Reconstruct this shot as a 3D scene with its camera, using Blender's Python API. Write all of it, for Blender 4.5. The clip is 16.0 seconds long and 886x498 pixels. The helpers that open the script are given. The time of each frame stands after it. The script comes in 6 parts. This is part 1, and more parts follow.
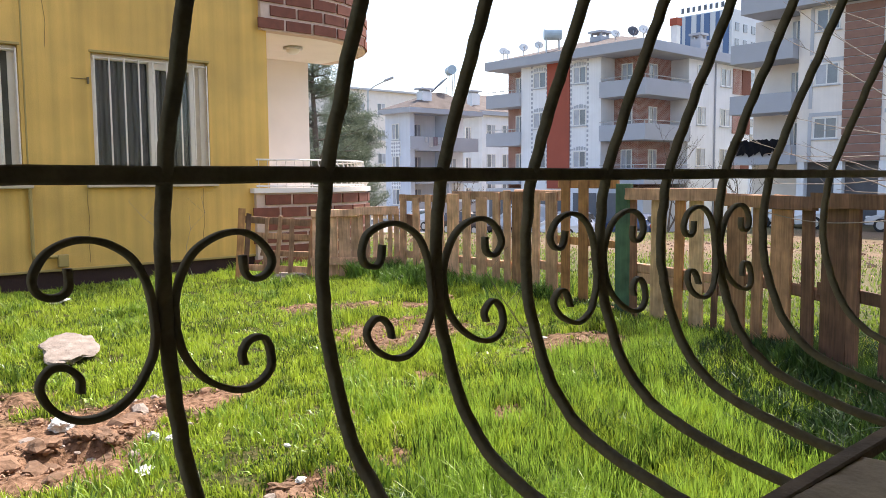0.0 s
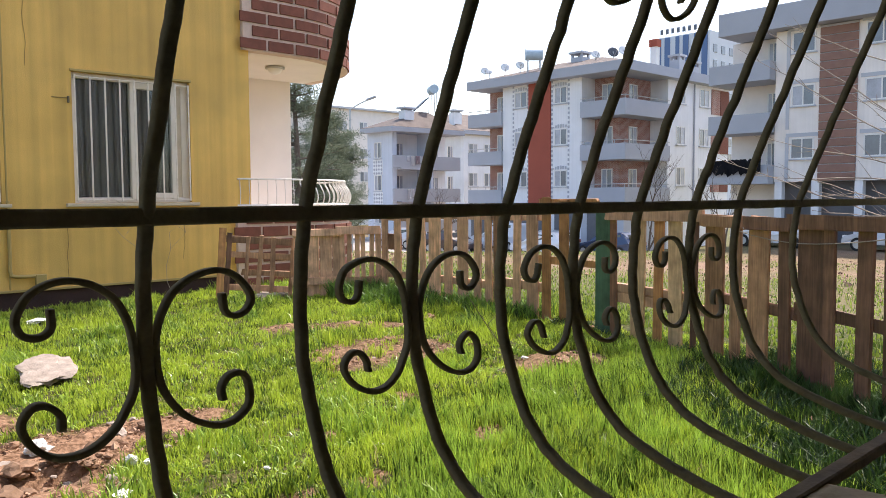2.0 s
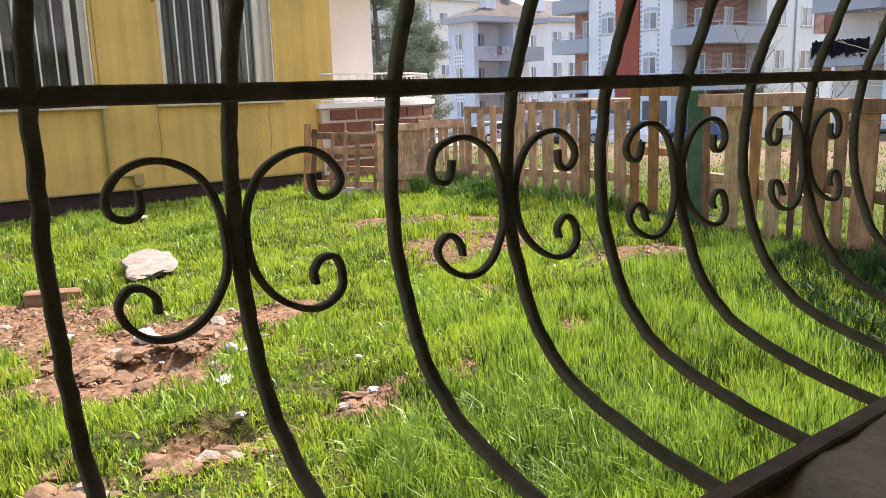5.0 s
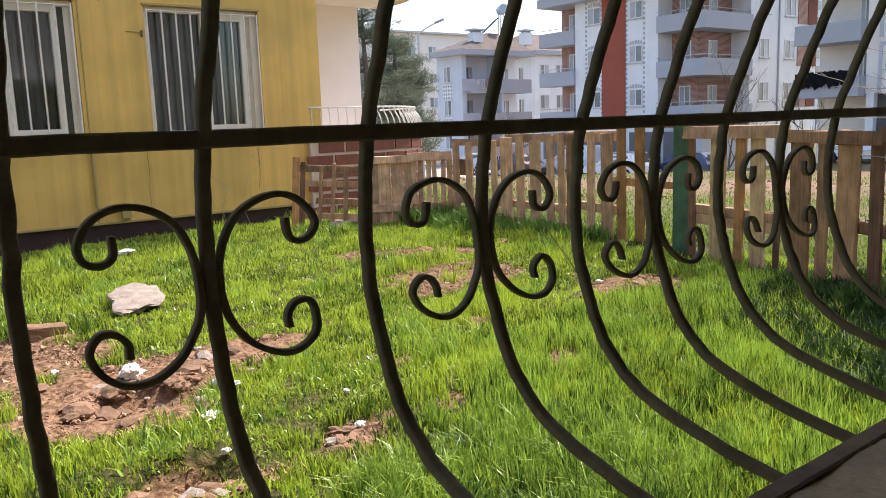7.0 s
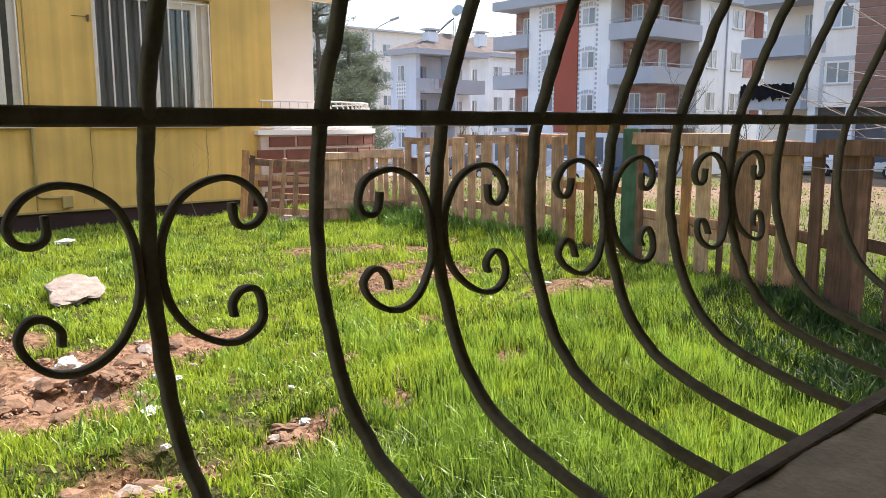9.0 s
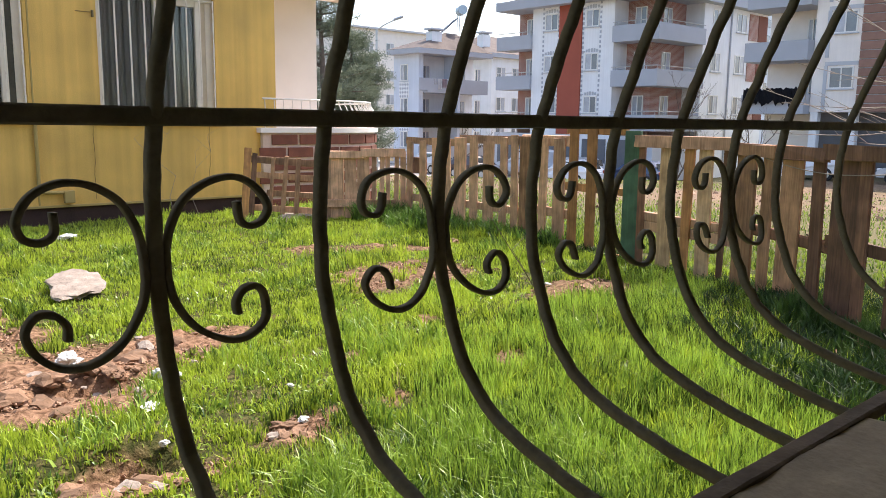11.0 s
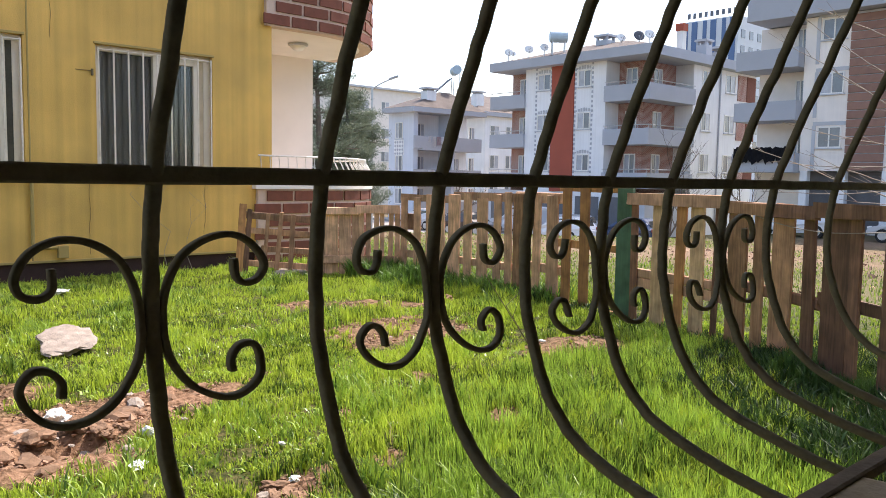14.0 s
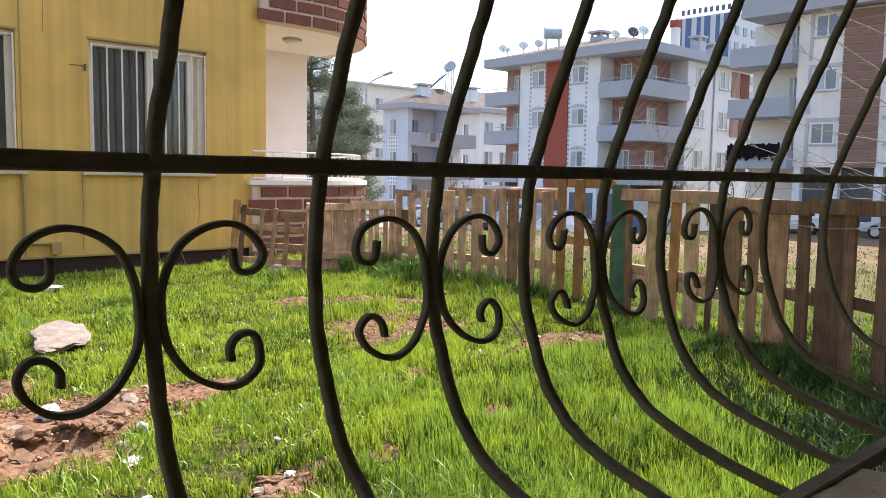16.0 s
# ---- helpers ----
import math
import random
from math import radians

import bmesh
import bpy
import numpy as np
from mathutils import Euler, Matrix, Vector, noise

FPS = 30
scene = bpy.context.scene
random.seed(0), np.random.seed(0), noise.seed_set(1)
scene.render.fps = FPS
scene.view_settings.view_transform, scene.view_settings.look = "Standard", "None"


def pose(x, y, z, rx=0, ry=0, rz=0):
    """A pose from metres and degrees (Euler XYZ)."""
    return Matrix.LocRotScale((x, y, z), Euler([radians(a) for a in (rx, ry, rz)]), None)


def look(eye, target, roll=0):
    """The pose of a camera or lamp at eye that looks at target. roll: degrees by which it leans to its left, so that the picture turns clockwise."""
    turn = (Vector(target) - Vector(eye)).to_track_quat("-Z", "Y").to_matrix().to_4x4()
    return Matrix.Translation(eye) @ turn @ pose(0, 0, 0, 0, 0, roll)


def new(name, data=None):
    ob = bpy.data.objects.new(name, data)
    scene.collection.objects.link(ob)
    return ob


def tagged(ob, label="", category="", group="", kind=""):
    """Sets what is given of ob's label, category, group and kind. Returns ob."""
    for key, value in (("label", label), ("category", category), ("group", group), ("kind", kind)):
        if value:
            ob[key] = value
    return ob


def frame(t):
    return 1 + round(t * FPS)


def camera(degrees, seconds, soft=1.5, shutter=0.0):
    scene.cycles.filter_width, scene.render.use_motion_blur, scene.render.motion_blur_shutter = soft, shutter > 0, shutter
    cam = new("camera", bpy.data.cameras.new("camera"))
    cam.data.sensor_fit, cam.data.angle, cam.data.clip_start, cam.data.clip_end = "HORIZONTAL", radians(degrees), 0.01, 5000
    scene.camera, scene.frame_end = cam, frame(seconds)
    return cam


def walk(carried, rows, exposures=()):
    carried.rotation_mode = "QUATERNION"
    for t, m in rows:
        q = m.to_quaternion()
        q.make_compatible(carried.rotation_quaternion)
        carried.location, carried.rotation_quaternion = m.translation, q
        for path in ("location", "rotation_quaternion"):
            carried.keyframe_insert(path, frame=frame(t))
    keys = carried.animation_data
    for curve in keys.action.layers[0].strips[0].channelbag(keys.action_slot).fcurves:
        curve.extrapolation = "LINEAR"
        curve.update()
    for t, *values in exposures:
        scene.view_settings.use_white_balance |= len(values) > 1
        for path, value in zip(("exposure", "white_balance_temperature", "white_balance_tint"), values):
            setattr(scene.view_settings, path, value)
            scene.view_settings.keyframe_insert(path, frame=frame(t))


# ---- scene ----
cam = camera(58.00, 16.0, 0.5)
PATH = [
    (0, pose(0.0409, -0.0072, 1.2931, 85.04, 0.43, -42.30)),
    (0.5, pose(0.0465, -0.0050, 1.2973, 85.02, 0.18, -42.98)),
    (1, pose(0.0387, -0.0129, 1.3017, 85.27, 0.21, -43.53)),
    (1.5, pose(0.0331, -0.0202, 1.3058, 85.77, 0.22, -43.57)),
    (2, pose(0.0333, -0.0241, 1.3089, 86.35, 0.32, -43.58)),
    (2.5, pose(0.0396, -0.0228, 1.3084, 86.87, 0.68, -43.65)),
    (3, pose(0.0385, -0.0172, 1.2996, 84.25, 0.92, -43.83)),
    (3.5, pose(0.0383, -0.0135, 1.2920, 78.66, 1.15, -41.95)),
    (4, pose(0.0400, -0.0110, 1.2950, 78.36, 1.46, -40.33)),
    (4.2, pose(0.0405, -0.0060, 1.2922, 78.44, 1.42, -39.14)),
    (6.3, pose(0.0638, 0.0143, 1.2952, 79.39, 2.02, -37.31)),
    (6.5, pose(0.0626, 0.0109, 1.2950, 79.70, 1.86, -37.52)),
    (7, pose(0.0565, -0.0008, 1.3016, 81.12, 1.99, -38.54)),
    (7.5, pose(0.0514, -0.0080, 1.3073, 85.19, 1.47, -40.83)),
    (8, pose(0.0620, 0.0060, 1.2983, 82.81, 0.80, -41.53)),
    (8.5, pose(0.0633, 0.0112, 1.2938, 81.44, 0.30, -41.80)),
    (10.8, pose(0.0577, 0.0074, 1.2955, 80.77, -0.68, -41.78)),
    (11, pose(0.0577, 0.0064, 1.2958, 81.00, -0.73, -41.72)),
    (11.5, pose(0.0537, 0.0002, 1.2993, 82.50, -0.84, -41.78)),
    (12, pose(0.0524, -0.0023, 1.2997, 83.36, -0.86, -41.91)),
    (12.5, pose(0.0528, -0.0024, 1.2999, 83.90, -0.86, -42.02)),
    (13, pose(0.0532, 0.0015, 1.2979, 84.39, -0.86, -42.03)),
    (13.5, pose(0.0519, 0.0031, 1.2970, 84.74, -0.88, -42.07)),
    (14, pose(0.0534, 0.0023, 1.2975, 85.03, -0.95, -42.13)),
    (14.5, pose(0.0544, 0.0050, 1.2944, 85.01, -0.94, -42.25)),
    (15, pose(0.0552, 0.0063, 1.2936, 84.94, -0.99, -42.35)),
    (15.5, pose(0.0537, 0.0068, 1.2919, 84.85, -1.01, -42.50)),
    (16, pose(0.0518, 0.0066, 1.2925, 84.77, -0.97, -42.54)),
]
EXPOSURE = [(0.0, 1.34), (1.5, 1.29), (2.5, 1.29), (3.0, 1.34), (3.5, 1.59), (4.2, 1.57), (6.5, 1.27), (7.0, 1.24), (7.5, 1.25), (8.5, 1.44), (11.0, 1.37), (12.5, 1.29), (16.0, 1.32)]
walk(cam, PATH, [(t, e, 6700, 14) for t, e in EXPOSURE])

# ---------------------------------------------------------------- light
world = bpy.data.worlds.new("sky")
scene.world = world
world.use_nodes = True
wn, wl = world.node_tree.nodes, world.node_tree.links
sky = wn.new("ShaderNodeTexSky")
sky.sky_type = "NISHITA"
sky.sun_disc = False
SUN_AZ, SUN_EL = 83.0, 57.0
sky.sun_elevation = radians(SUN_EL)
sky.sun_rotation = radians(SUN_AZ)
sky.dust_density = 2.0
wl.new(sky.outputs[0], wn["Background"].inputs[0])
wn["Background"].inputs[1].default_value = 0.15
sun_data = bpy.data.lights.new("sun", "SUN")
sun_data.energy, sun_data.angle, sun_data.color = 2.9, radians(0.6), (1.0, 0.95, 0.87)
sun = new("sun", sun_data)
sun_dir = Vector((math.sin(radians(SUN_AZ)) * math.cos(radians(SUN_EL)), math.cos(radians(SUN_AZ)) * math.cos(radians(SUN_EL)), math.sin(radians(SUN_EL))))
sun.matrix_world = look(sun_dir * 60, (0, 0, 0))


# ---------------------------------------------------------------- materials
def material(name, colour, rough=0.7, metal=0.0, vary=0.12, scale=6.0, fine=60.0, bump=0.2, random_vary=0.0, dirt=None, dirt_amount=0.5, spec=0.5, streak=0.0):
    m = bpy.data.materials.new(name)
    m.use_nodes = True
    n, l = m.node_tree.nodes, m.node_tree.links
    b = n["Principled BSDF"]
    b.inputs["Roughness"].default_value, b.inputs["Metallic"].default_value = rough, metal
    b.inputs["Specular IOR Level"].default_value = spec
    geo = n.new("ShaderNodeNewGeometry")
    big, small = n.new("ShaderNodeTexNoise"), n.new("ShaderNodeTexNoise")
    for tex, s, d in ((big, scale, 4), (small, fine, 3)):
        tex.inputs["Scale"].default_value, tex.inputs["Detail"].default_value = s, d
        l.new(geo.outputs["Position"], tex.inputs["Vector"])
    add = n.new("ShaderNodeMath")
    add.operation = "MULTIPLY_ADD"
    add.inputs[1].default_value = 0.45
    l.new(small.outputs["Fac"], add.inputs[0])
    l.new(big.outputs["Fac"], add.inputs[2])
    ramp = n.new("ShaderNodeMapRange")
    ramp.inputs["From Min"].default_value, ramp.inputs["From Max"].default_value = 0.45, 1.0
    ramp.inputs["To Min"].default_value, ramp.inputs["To Max"].default_value = 1 - vary, 1 + vary
    l.new(add.outputs[0], ramp.inputs["Value"])
    value = ramp.outputs[0]
    if random_vary:
        info = n.new("ShaderNodeObjectInfo")
        rr = n.new("ShaderNodeMapRange")
        rr.inputs["To Min"].default_value, rr.inputs["To Max"].default_value = 1 - random_vary, 1 + random_vary
        l.new(info.outputs["Random"], rr.inputs["Value"])
        mul = n.new("ShaderNodeMath")
        mul.operation = "MULTIPLY"
        l.new(value, mul.inputs[0])
        l.new(rr.outputs[0], mul.inputs[1])
        value = mul.outputs[0]
    # long vertical bands, lighter and darker
    if streak:
        run = n.new("ShaderNodeVectorMath")
        run.operation = "MULTIPLY"
        run.inputs[1].default_value = (6.5, 6.5, 0.12)
        l.new(geo.outputs["Position"], run.inputs[0])
        band_noise = n.new("ShaderNodeTexNoise")
        band_noise.inputs["Scale"].default_value, band_noise.inputs["Detail"].default_value = 1.0, 5
        l.new(run.outputs[0], band_noise.inputs["Vector"])
        rm = n.new("ShaderNodeMapRange")
        rm.inputs["From Min"].default_value, rm.inputs["From Max"].default_value = 0.3, 0.7
        rm.inputs["To Min"].default_value, rm.inputs["To Max"].default_value = 1 - streak, 1 + streak
        l.new(band_noise.outputs["Fac"], rm.inputs["Value"])
        sm = n.new("ShaderNodeMath")
        sm.operation = "MULTIPLY"
        l.new(value, sm.inputs[0])
        l.new(rm.outputs[0], sm.inputs[1])
        value = sm.outputs[0]
    tint = n.new("ShaderNodeVectorMath")
    tint.operation = "SCALE"
    tint.inputs[0].default_value = colour
    l.new(value, tint.inputs["Scale"])
    out = tint.outputs[0]
    if dirt:
        spots = n.new("ShaderNodeTexNoise")
        spots.inputs["Scale"].default_value, spots.inputs["Detail"].default_value = scale * 0.6, 6
        l.new(geo.outputs["Position"], spots.inputs["Vector"])
        lim = n.new("ShaderNodeMapRange")
        lim.inputs["From Min"].default_value, lim.inputs["From Max"].default_value = 0.5, 0.72
        lim.inputs["To Max"].default_value = dirt_amount
        l.new(spots.outputs["Fac"], lim.inputs["Value"])
        mix = n.new("ShaderNodeMix")
        mix.data_type = "RGBA"
        l.new(lim.outputs[0], mix.inputs["Factor"])
        l.new(out, mix.inputs[6])
        mix.inputs[7].default_value = (*dirt, 1)
        out = mix.outputs[2]
    l.new(out, b.inputs["Base Color"])
    if bump:
        bp = n.new("ShaderNodeBump")
        bp.inputs["Strength"].default_value, bp.inputs["Distance"].default_value = bump, 0.01
        l.new(add.outputs[0], bp.inputs["Height"])
        l.new(bp.outputs[0], b.inputs["Normal"])
    return m


def wood_material(name, colour, dark):
    m = bpy.data.materials.new(name)
    m.use_nodes = True
    n, l = m.node_tree.nodes, m.node_tree.links
    b = n["Principled BSDF"]
    b.inputs["Roughness"].default_value = 0.8
    coord = n.new("ShaderNodeTexCoord")
    info = n.new("ShaderNodeObjectInfo")
    shift = n.new("ShaderNodeVectorMath")
    shift.operation = "MULTIPLY_ADD"
    shift.inputs[1].default_value = (28, 28, 2.2)
    l.new(coord.outputs["Object"], shift.inputs[0])
    comb = n.new("ShaderNodeVectorMath")
    comb.operation = "SCALE"
    comb.inputs[0].default_value = (37, 11, 53)
    l.new(info.outputs["Random"], comb.inputs["Scale"])
    l.new(comb.outputs[0], shift.inputs[2])
    grain = n.new("ShaderNodeTexNoise")
    grain.inputs["Scale"].default_value, grain.inputs["Detail"].default_value = 1.6, 6
    grain.inputs["Distortion"].default_value = 0.6
    l.new(shift.outputs[0], grain.inputs["Vector"])
    ramp = n.new("ShaderNodeValToRGB")
    ramp.color_ramp.elements[0].position, ramp.color_ramp.elements[1].position = 0.14, 0.70
    ramp.color_ramp.elements[0].color, ramp.color_ramp.elements[1].color = (*dark, 1), (*colour, 1)
    l.new(grain.outputs["Fac"], ramp.inputs[0])
    stain = n.new("ShaderNodeTexNoise")
    stain.inputs["Scale"].default_value, stain.inputs["Detail"].default_value = 7.0, 5
    geo = n.new("ShaderNodeNewGeometry")
    l.new(geo.outputs["Position"], stain.inputs["Vector"])
    smap = n.new("ShaderNodeMapRange")
    smap.inputs["From Min"].default_value, smap.inputs["From Max"].default_value = 0.3, 0.65
    smap.inputs["To Min"].default_value, smap.inputs["To Max"].default_value = 0.62, 1.14
    l.new(stain.outputs["Fac"], smap.inputs["Value"])
    rr = n.new("ShaderNodeMapRange")
    rr.inputs["To Min"].default_value, rr.inputs["To Max"].default_value = 0.66, 1.25
    l.new(info.outputs["Random"], rr.inputs["Value"])
    tint = n.new("ShaderNodeVectorMath")
    tint.operation = "SCALE"
    l.new(ramp.outputs[0], tint.inputs[0])
    both = n.new("ShaderNodeMath")
    both.operation = "MULTIPLY"
    l.new(rr.outputs[0], both.inputs[0])
    l.new(smap.outputs[0], both.inputs[1])
    l.new(both.outputs[0], tint.inputs["Scale"])
    l.new(tint.outputs[0], b.inputs["Base Color"])
    bp = n.new("ShaderNodeBump")
    bp.inputs["Strength"].default_value, bp.inputs["Distance"].default_value = 0.5, 0.006
    l.new(grain.outputs["Fac"], bp.inputs["Height"])
    l.new(bp.outputs[0], b.inputs["Normal"])
    return m


def leaf_material(name, low, high, through_amount=0.45, rough=0.5):
    m = bpy.data.materials.new(name)
    m.use_nodes = True
    n, l = m.node_tree.nodes, m.node_tree.links
    b, out = n["Principled BSDF"], n["Material Output"]
    b.inputs["Roughness"].default_value = rough
    geo = n.new("ShaderNodeNewGeometry")
    patch = n.new("ShaderNodeTexNoise")
    patch.inputs["Scale"].default_value = 1.3
    l.new(geo.outputs["Position"], patch.inputs["Vector"])
    add = n.new("ShaderNodeMath")
    add.operation = "MULTIPLY_ADD"
    add.inputs[1].default_value = 0.75
    l.new(geo.outputs["Random Per Island"], add.inputs[0])
    tuft = n.new("ShaderNodeTexNoise")
    tuft.inputs["Scale"].default_value, tuft.inputs["Detail"].default_value = 7.0, 2
    l.new(geo.outputs["Position"], tuft.inputs["Vector"])
    both = n.new("ShaderNodeMath")
    both.operation = "MULTIPLY_ADD"
    both.inputs[1].default_value = 0.9
    l.new(tuft.outputs["Fac"], both.inputs[0])
    shift = n.new("ShaderNodeMath")
    shift.operation = "SUBTRACT"
    shift.inputs[1].default_value = 0.44
    l.new(patch.outputs["Fac"], shift.inputs[0])
    l.new(shift.outputs[0], both.inputs[2])
    l.new(both.outputs[0], add.inputs[2])
    ramp = n.new("ShaderNodeValToRGB")
    ramp.color_ramp.elements[0].position, ramp.color_ramp.elements[1].position = 0.48, 1.19
    ramp.color_ramp.elements[0].color, ramp.color_ramp.elements[1].color = (*low, 1), (*high, 1)
    l.new(add.outputs[0], ramp.inputs[0])
    l.new(ramp.outputs[0], b.inputs["Base Color"])
    tr = n.new("ShaderNodeBsdfTranslucent")
    l.new(ramp.outputs[0], tr.inputs["Color"])
    mix = n.new("ShaderNodeMixShader")
    mix.inputs[0].default_value = through_amount
    l.new(b.outputs[0], mix.inputs[1])
    l.new(tr.outputs[0], mix.inputs[2])
    l.new(mix.outputs[0], out.inputs["Surface"])
    return m


def brick_material(name, brick, mortar, length=0.24, height=0.075, joint=0.012):
    m = bpy.data.materials.new(name)
    m.use_nodes = True
    n, l = m.node_tree.nodes, m.node_tree.links
    b = n["Principled BSDF"]
    b.inputs["Roughness"].default_value = 0.85
    geo = n.new("ShaderNodeNewGeometry")
    sep, comb = n.new("ShaderNodeSeparateXYZ"), n.new("ShaderNodeCombineXYZ")
    l.new(geo.outputs["Position"], sep.inputs[0])
    along = n.new("ShaderNodeMath")
    l.new(sep.outputs[0], along.inputs[0])
    l.new(sep.outputs[1], along.inputs[1])
    l.new(along.outputs[0], comb.inputs[0])
    l.new(sep.outputs[2], comb.inputs[1])
    tex = n.new("ShaderNodeTexBrick")
    tex.inputs["Scale"].default_value = 1.0
    tex.inputs["Brick Width"].default_value, tex.inputs["Row Height"].default_value = length, height
    tex.inputs["Mortar Size"].default_value = joint
    tex.inputs["Color1"].default_value = (*brick, 1)
    tex.inputs["Color2"].default_value = (brick[0] * 0.7, brick[1] * 0.7, brick[2] * 0.7, 1)
    tex.inputs["Mortar"].default_value = (*mortar, 1)
    l.new(comb.outputs[0], tex.inputs["Vector"])
    l.new(tex.outputs["Color"], b.inputs["Base Color"])
    return m


def glass_material(name, colour=(0.03, 0.035, 0.04), rough=0.08):
    m = material(name, colour, rough=rough, vary=0.2, scale=1.2, fine=9, bump=0.02, spec=0.8)
    return m


def ground_material():
    m = bpy.data.materials.new("earth_and_turf")
    m.use_nodes = True
    n, l = m.node_tree.nodes, m.node_tree.links
    b = n["Principled BSDF"]
    b.inputs["Roughness"].default_value = 0.95
    b.inputs["Specular IOR Level"].default_value = 0.15
    geo = n.new("ShaderNodeNewGeometry")
    att = n.new("ShaderNodeAttribute")
    att.attribute_name = "bare"
    texs = []
    for s, d in ((2.2, 5), (26, 6), (140, 3)):
        t = n.new("ShaderNodeTexNoise")
        t.inputs["Scale"].default_value, t.inputs["Detail"].default_value = s, d
        l.new(geo.outputs["Position"], t.inputs["Vector"])
        texs.append(t)
    soil = n.new("ShaderNodeValToRGB")
    e = soil.color_ramp.elements
    e[0].position, e[1].position = 0.3, 0.7
    e[0].color, e[1].color = (0.085, 0.040, 0.021, 1), (0.36, 0.215, 0.135, 1)
    l.new(texs[1].outputs["Fac"], soil.inputs[0])
    turf = n.new("ShaderNodeValToRGB")
    e = turf.color_ramp.elements
    e[0].position, e[1].position = 0.35, 0.7
    e[0].color, e[1].color = (0.028, 0.036, 0.008, 1), (0.10, 0.095, 0.032, 1)
    l.new(texs[1].outputs["Fac"], turf.inputs[0])
    lim = n.new("ShaderNodeMath")
    lim.operation = "MULTIPLY_ADD"
    lim.inputs[1].default_value, lim.inputs[2].default_value = 0.7, -0.35
    l.new(texs[1].outputs["Fac"], lim.inputs[0])
    s = n.new("ShaderNodeMath")
    l.new(lim.outputs[0], s.inputs[0])
    l.new(att.outputs["Fac"], s.inputs[1])
    s.use_clamp = True
    # the open land past the fence is drier and paler
    sep = n.new("ShaderNodeSeparateXYZ")
    l.new(geo.outputs["Position"], sep.inputs[0])
    dry = n.new("ShaderNodeMapRange")
    dry.inputs["From Min"].default_value, dry.inputs["From Max"].default_value = 6.5, 10.0
    dry.inputs["To Max"].default_value = 0.75
    l.new(sep.outputs[0], dry.inputs["Value"])
    pale = []
    for ramp, colour in ((turf, (0.065, 0.10, 0.025, 1)), (soil, (0.27, 0.175, 0.125, 1))):
        pm = n.new("ShaderNodeMix")
        pm.data_type = "RGBA"
        l.new(dry.outputs[0], pm.inputs["Factor"])
        l.new(ramp.outputs[0], pm.inputs[6])
        pm.inputs[7].default_value = colour
        pale.append(pm.outputs[2])
    mix = n.new("ShaderNodeMix")
    mix.data_type = "RGBA"
    l.new(s.outputs[0], mix.inputs["Factor"])
    l.new(pale[0], mix.inputs[6])
    l.new(pale[1], mix.inputs[7])
    l.new(mix.outputs[2], b.inputs["Base Color"])
    bp = n.new("ShaderNodeBump")
    bp.inputs["Strength"].default_value, bp.inputs["Distance"].default_value = 0.8, 0.03
    l.new(texs[1].outputs["Fac"], bp.inputs["Height"])
    bp2 = n.new("ShaderNodeBump")
    bp2.inputs["Strength"].default_value, bp2.inputs["Distance"].default_value = 0.5, 0.008
    l.new(texs[2].outputs["Fac"], bp2.inputs["Height"])
    l.new(bp.outputs[0], bp2.inputs["Normal"])
    l.new(bp2.outputs[0], b.inputs["Normal"])
    return m


IRON = material("painted_iron", (0.17, 0.138, 0.082), 0.85, 0.0, 0.3, 40, 260, 0.15, dirt=(0.15, 0.10, 0.065), dirt_amount=0.4, spec=0.2)
YELLOW = material("yellow_render", (0.69, 0.43, 0.115), 0.9, 0, 0.16, 1.6, 70, 0.45, dirt=(0.46, 0.31, 0.10), dirt_amount=0.5, streak=0.14)
YELLOW_EDGE = material("yellow_trim", (0.40, 0.29, 0.10), 0.9, 0, 0.1, 2, 90, 0.2)
PLINTH = material("dark_plinth", (0.045, 0.022, 0.016), 0.9, 0, 0.35, 4, 60, 0.5)
CREAM = material("cream_render", (0.80, 0.735, 0.68), 0.9, 0, 0.05, 2, 90, 0.15)
WHITE = material("white_render", (0.82, 0.82, 0.83), 0.85, 0, 0.06, 0.8, 30, 0.1, dirt=(0.6, 0.6, 0.6), dirt_amount=0.3, streak=0.04)
RUST = material("rusty_painted_iron", (0.165, 0.118, 0.075), 0.9, 0, 0.3, 30, 200, 0.3, dirt=(0.26, 0.18, 0.11), dirt_amount=0.6, spec=0.2)
CREAM_PVC = material("cream_plastic", (0.74, 0.655, 0.54), 0.45, 0, 0.06, 5, 50, 0.04)
CREAM_IRON = material("cream_painted_iron", (0.76, 0.68, 0.57), 0.5, 0, 0.08, 20, 120, 0.1, dirt=(0.35, 0.22, 0.14), dirt_amount=0.4)
WARM_WHITE = material("warm_white_render", (0.87, 0.80, 0.735), 0.85, 0, 0.06, 0.8, 30, 0.1, dirt=(0.62, 0.58, 0.54), dirt_amount=0.3, streak=0.04)
PVC = material("white_plastic", (0.78, 0.76, 0.72), 0.4, 0, 0.04, 5, 50, 0.03)
WHITE_IRON = material("white_painted_iron", (0.75, 0.73, 0.69), 0.5, 0, 0.08, 20, 120, 0.1, dirt=(0.35, 0.22, 0.14), dirt_amount=0.3)
GREY = material("grey_render", (0.41, 0.425, 0.465), 0.85, 0, 0.06, 0.7, 25, 0.1)
GREY_LIGHT = material("pale_grey_render", (0.5, 0.51, 0.54), 0.85, 0, 0.06, 0.7, 25, 0.1)
RED = material("red_render", (0.36, 0.085, 0.05), 0.85, 0, 0.08, 0.8, 25, 0.1)
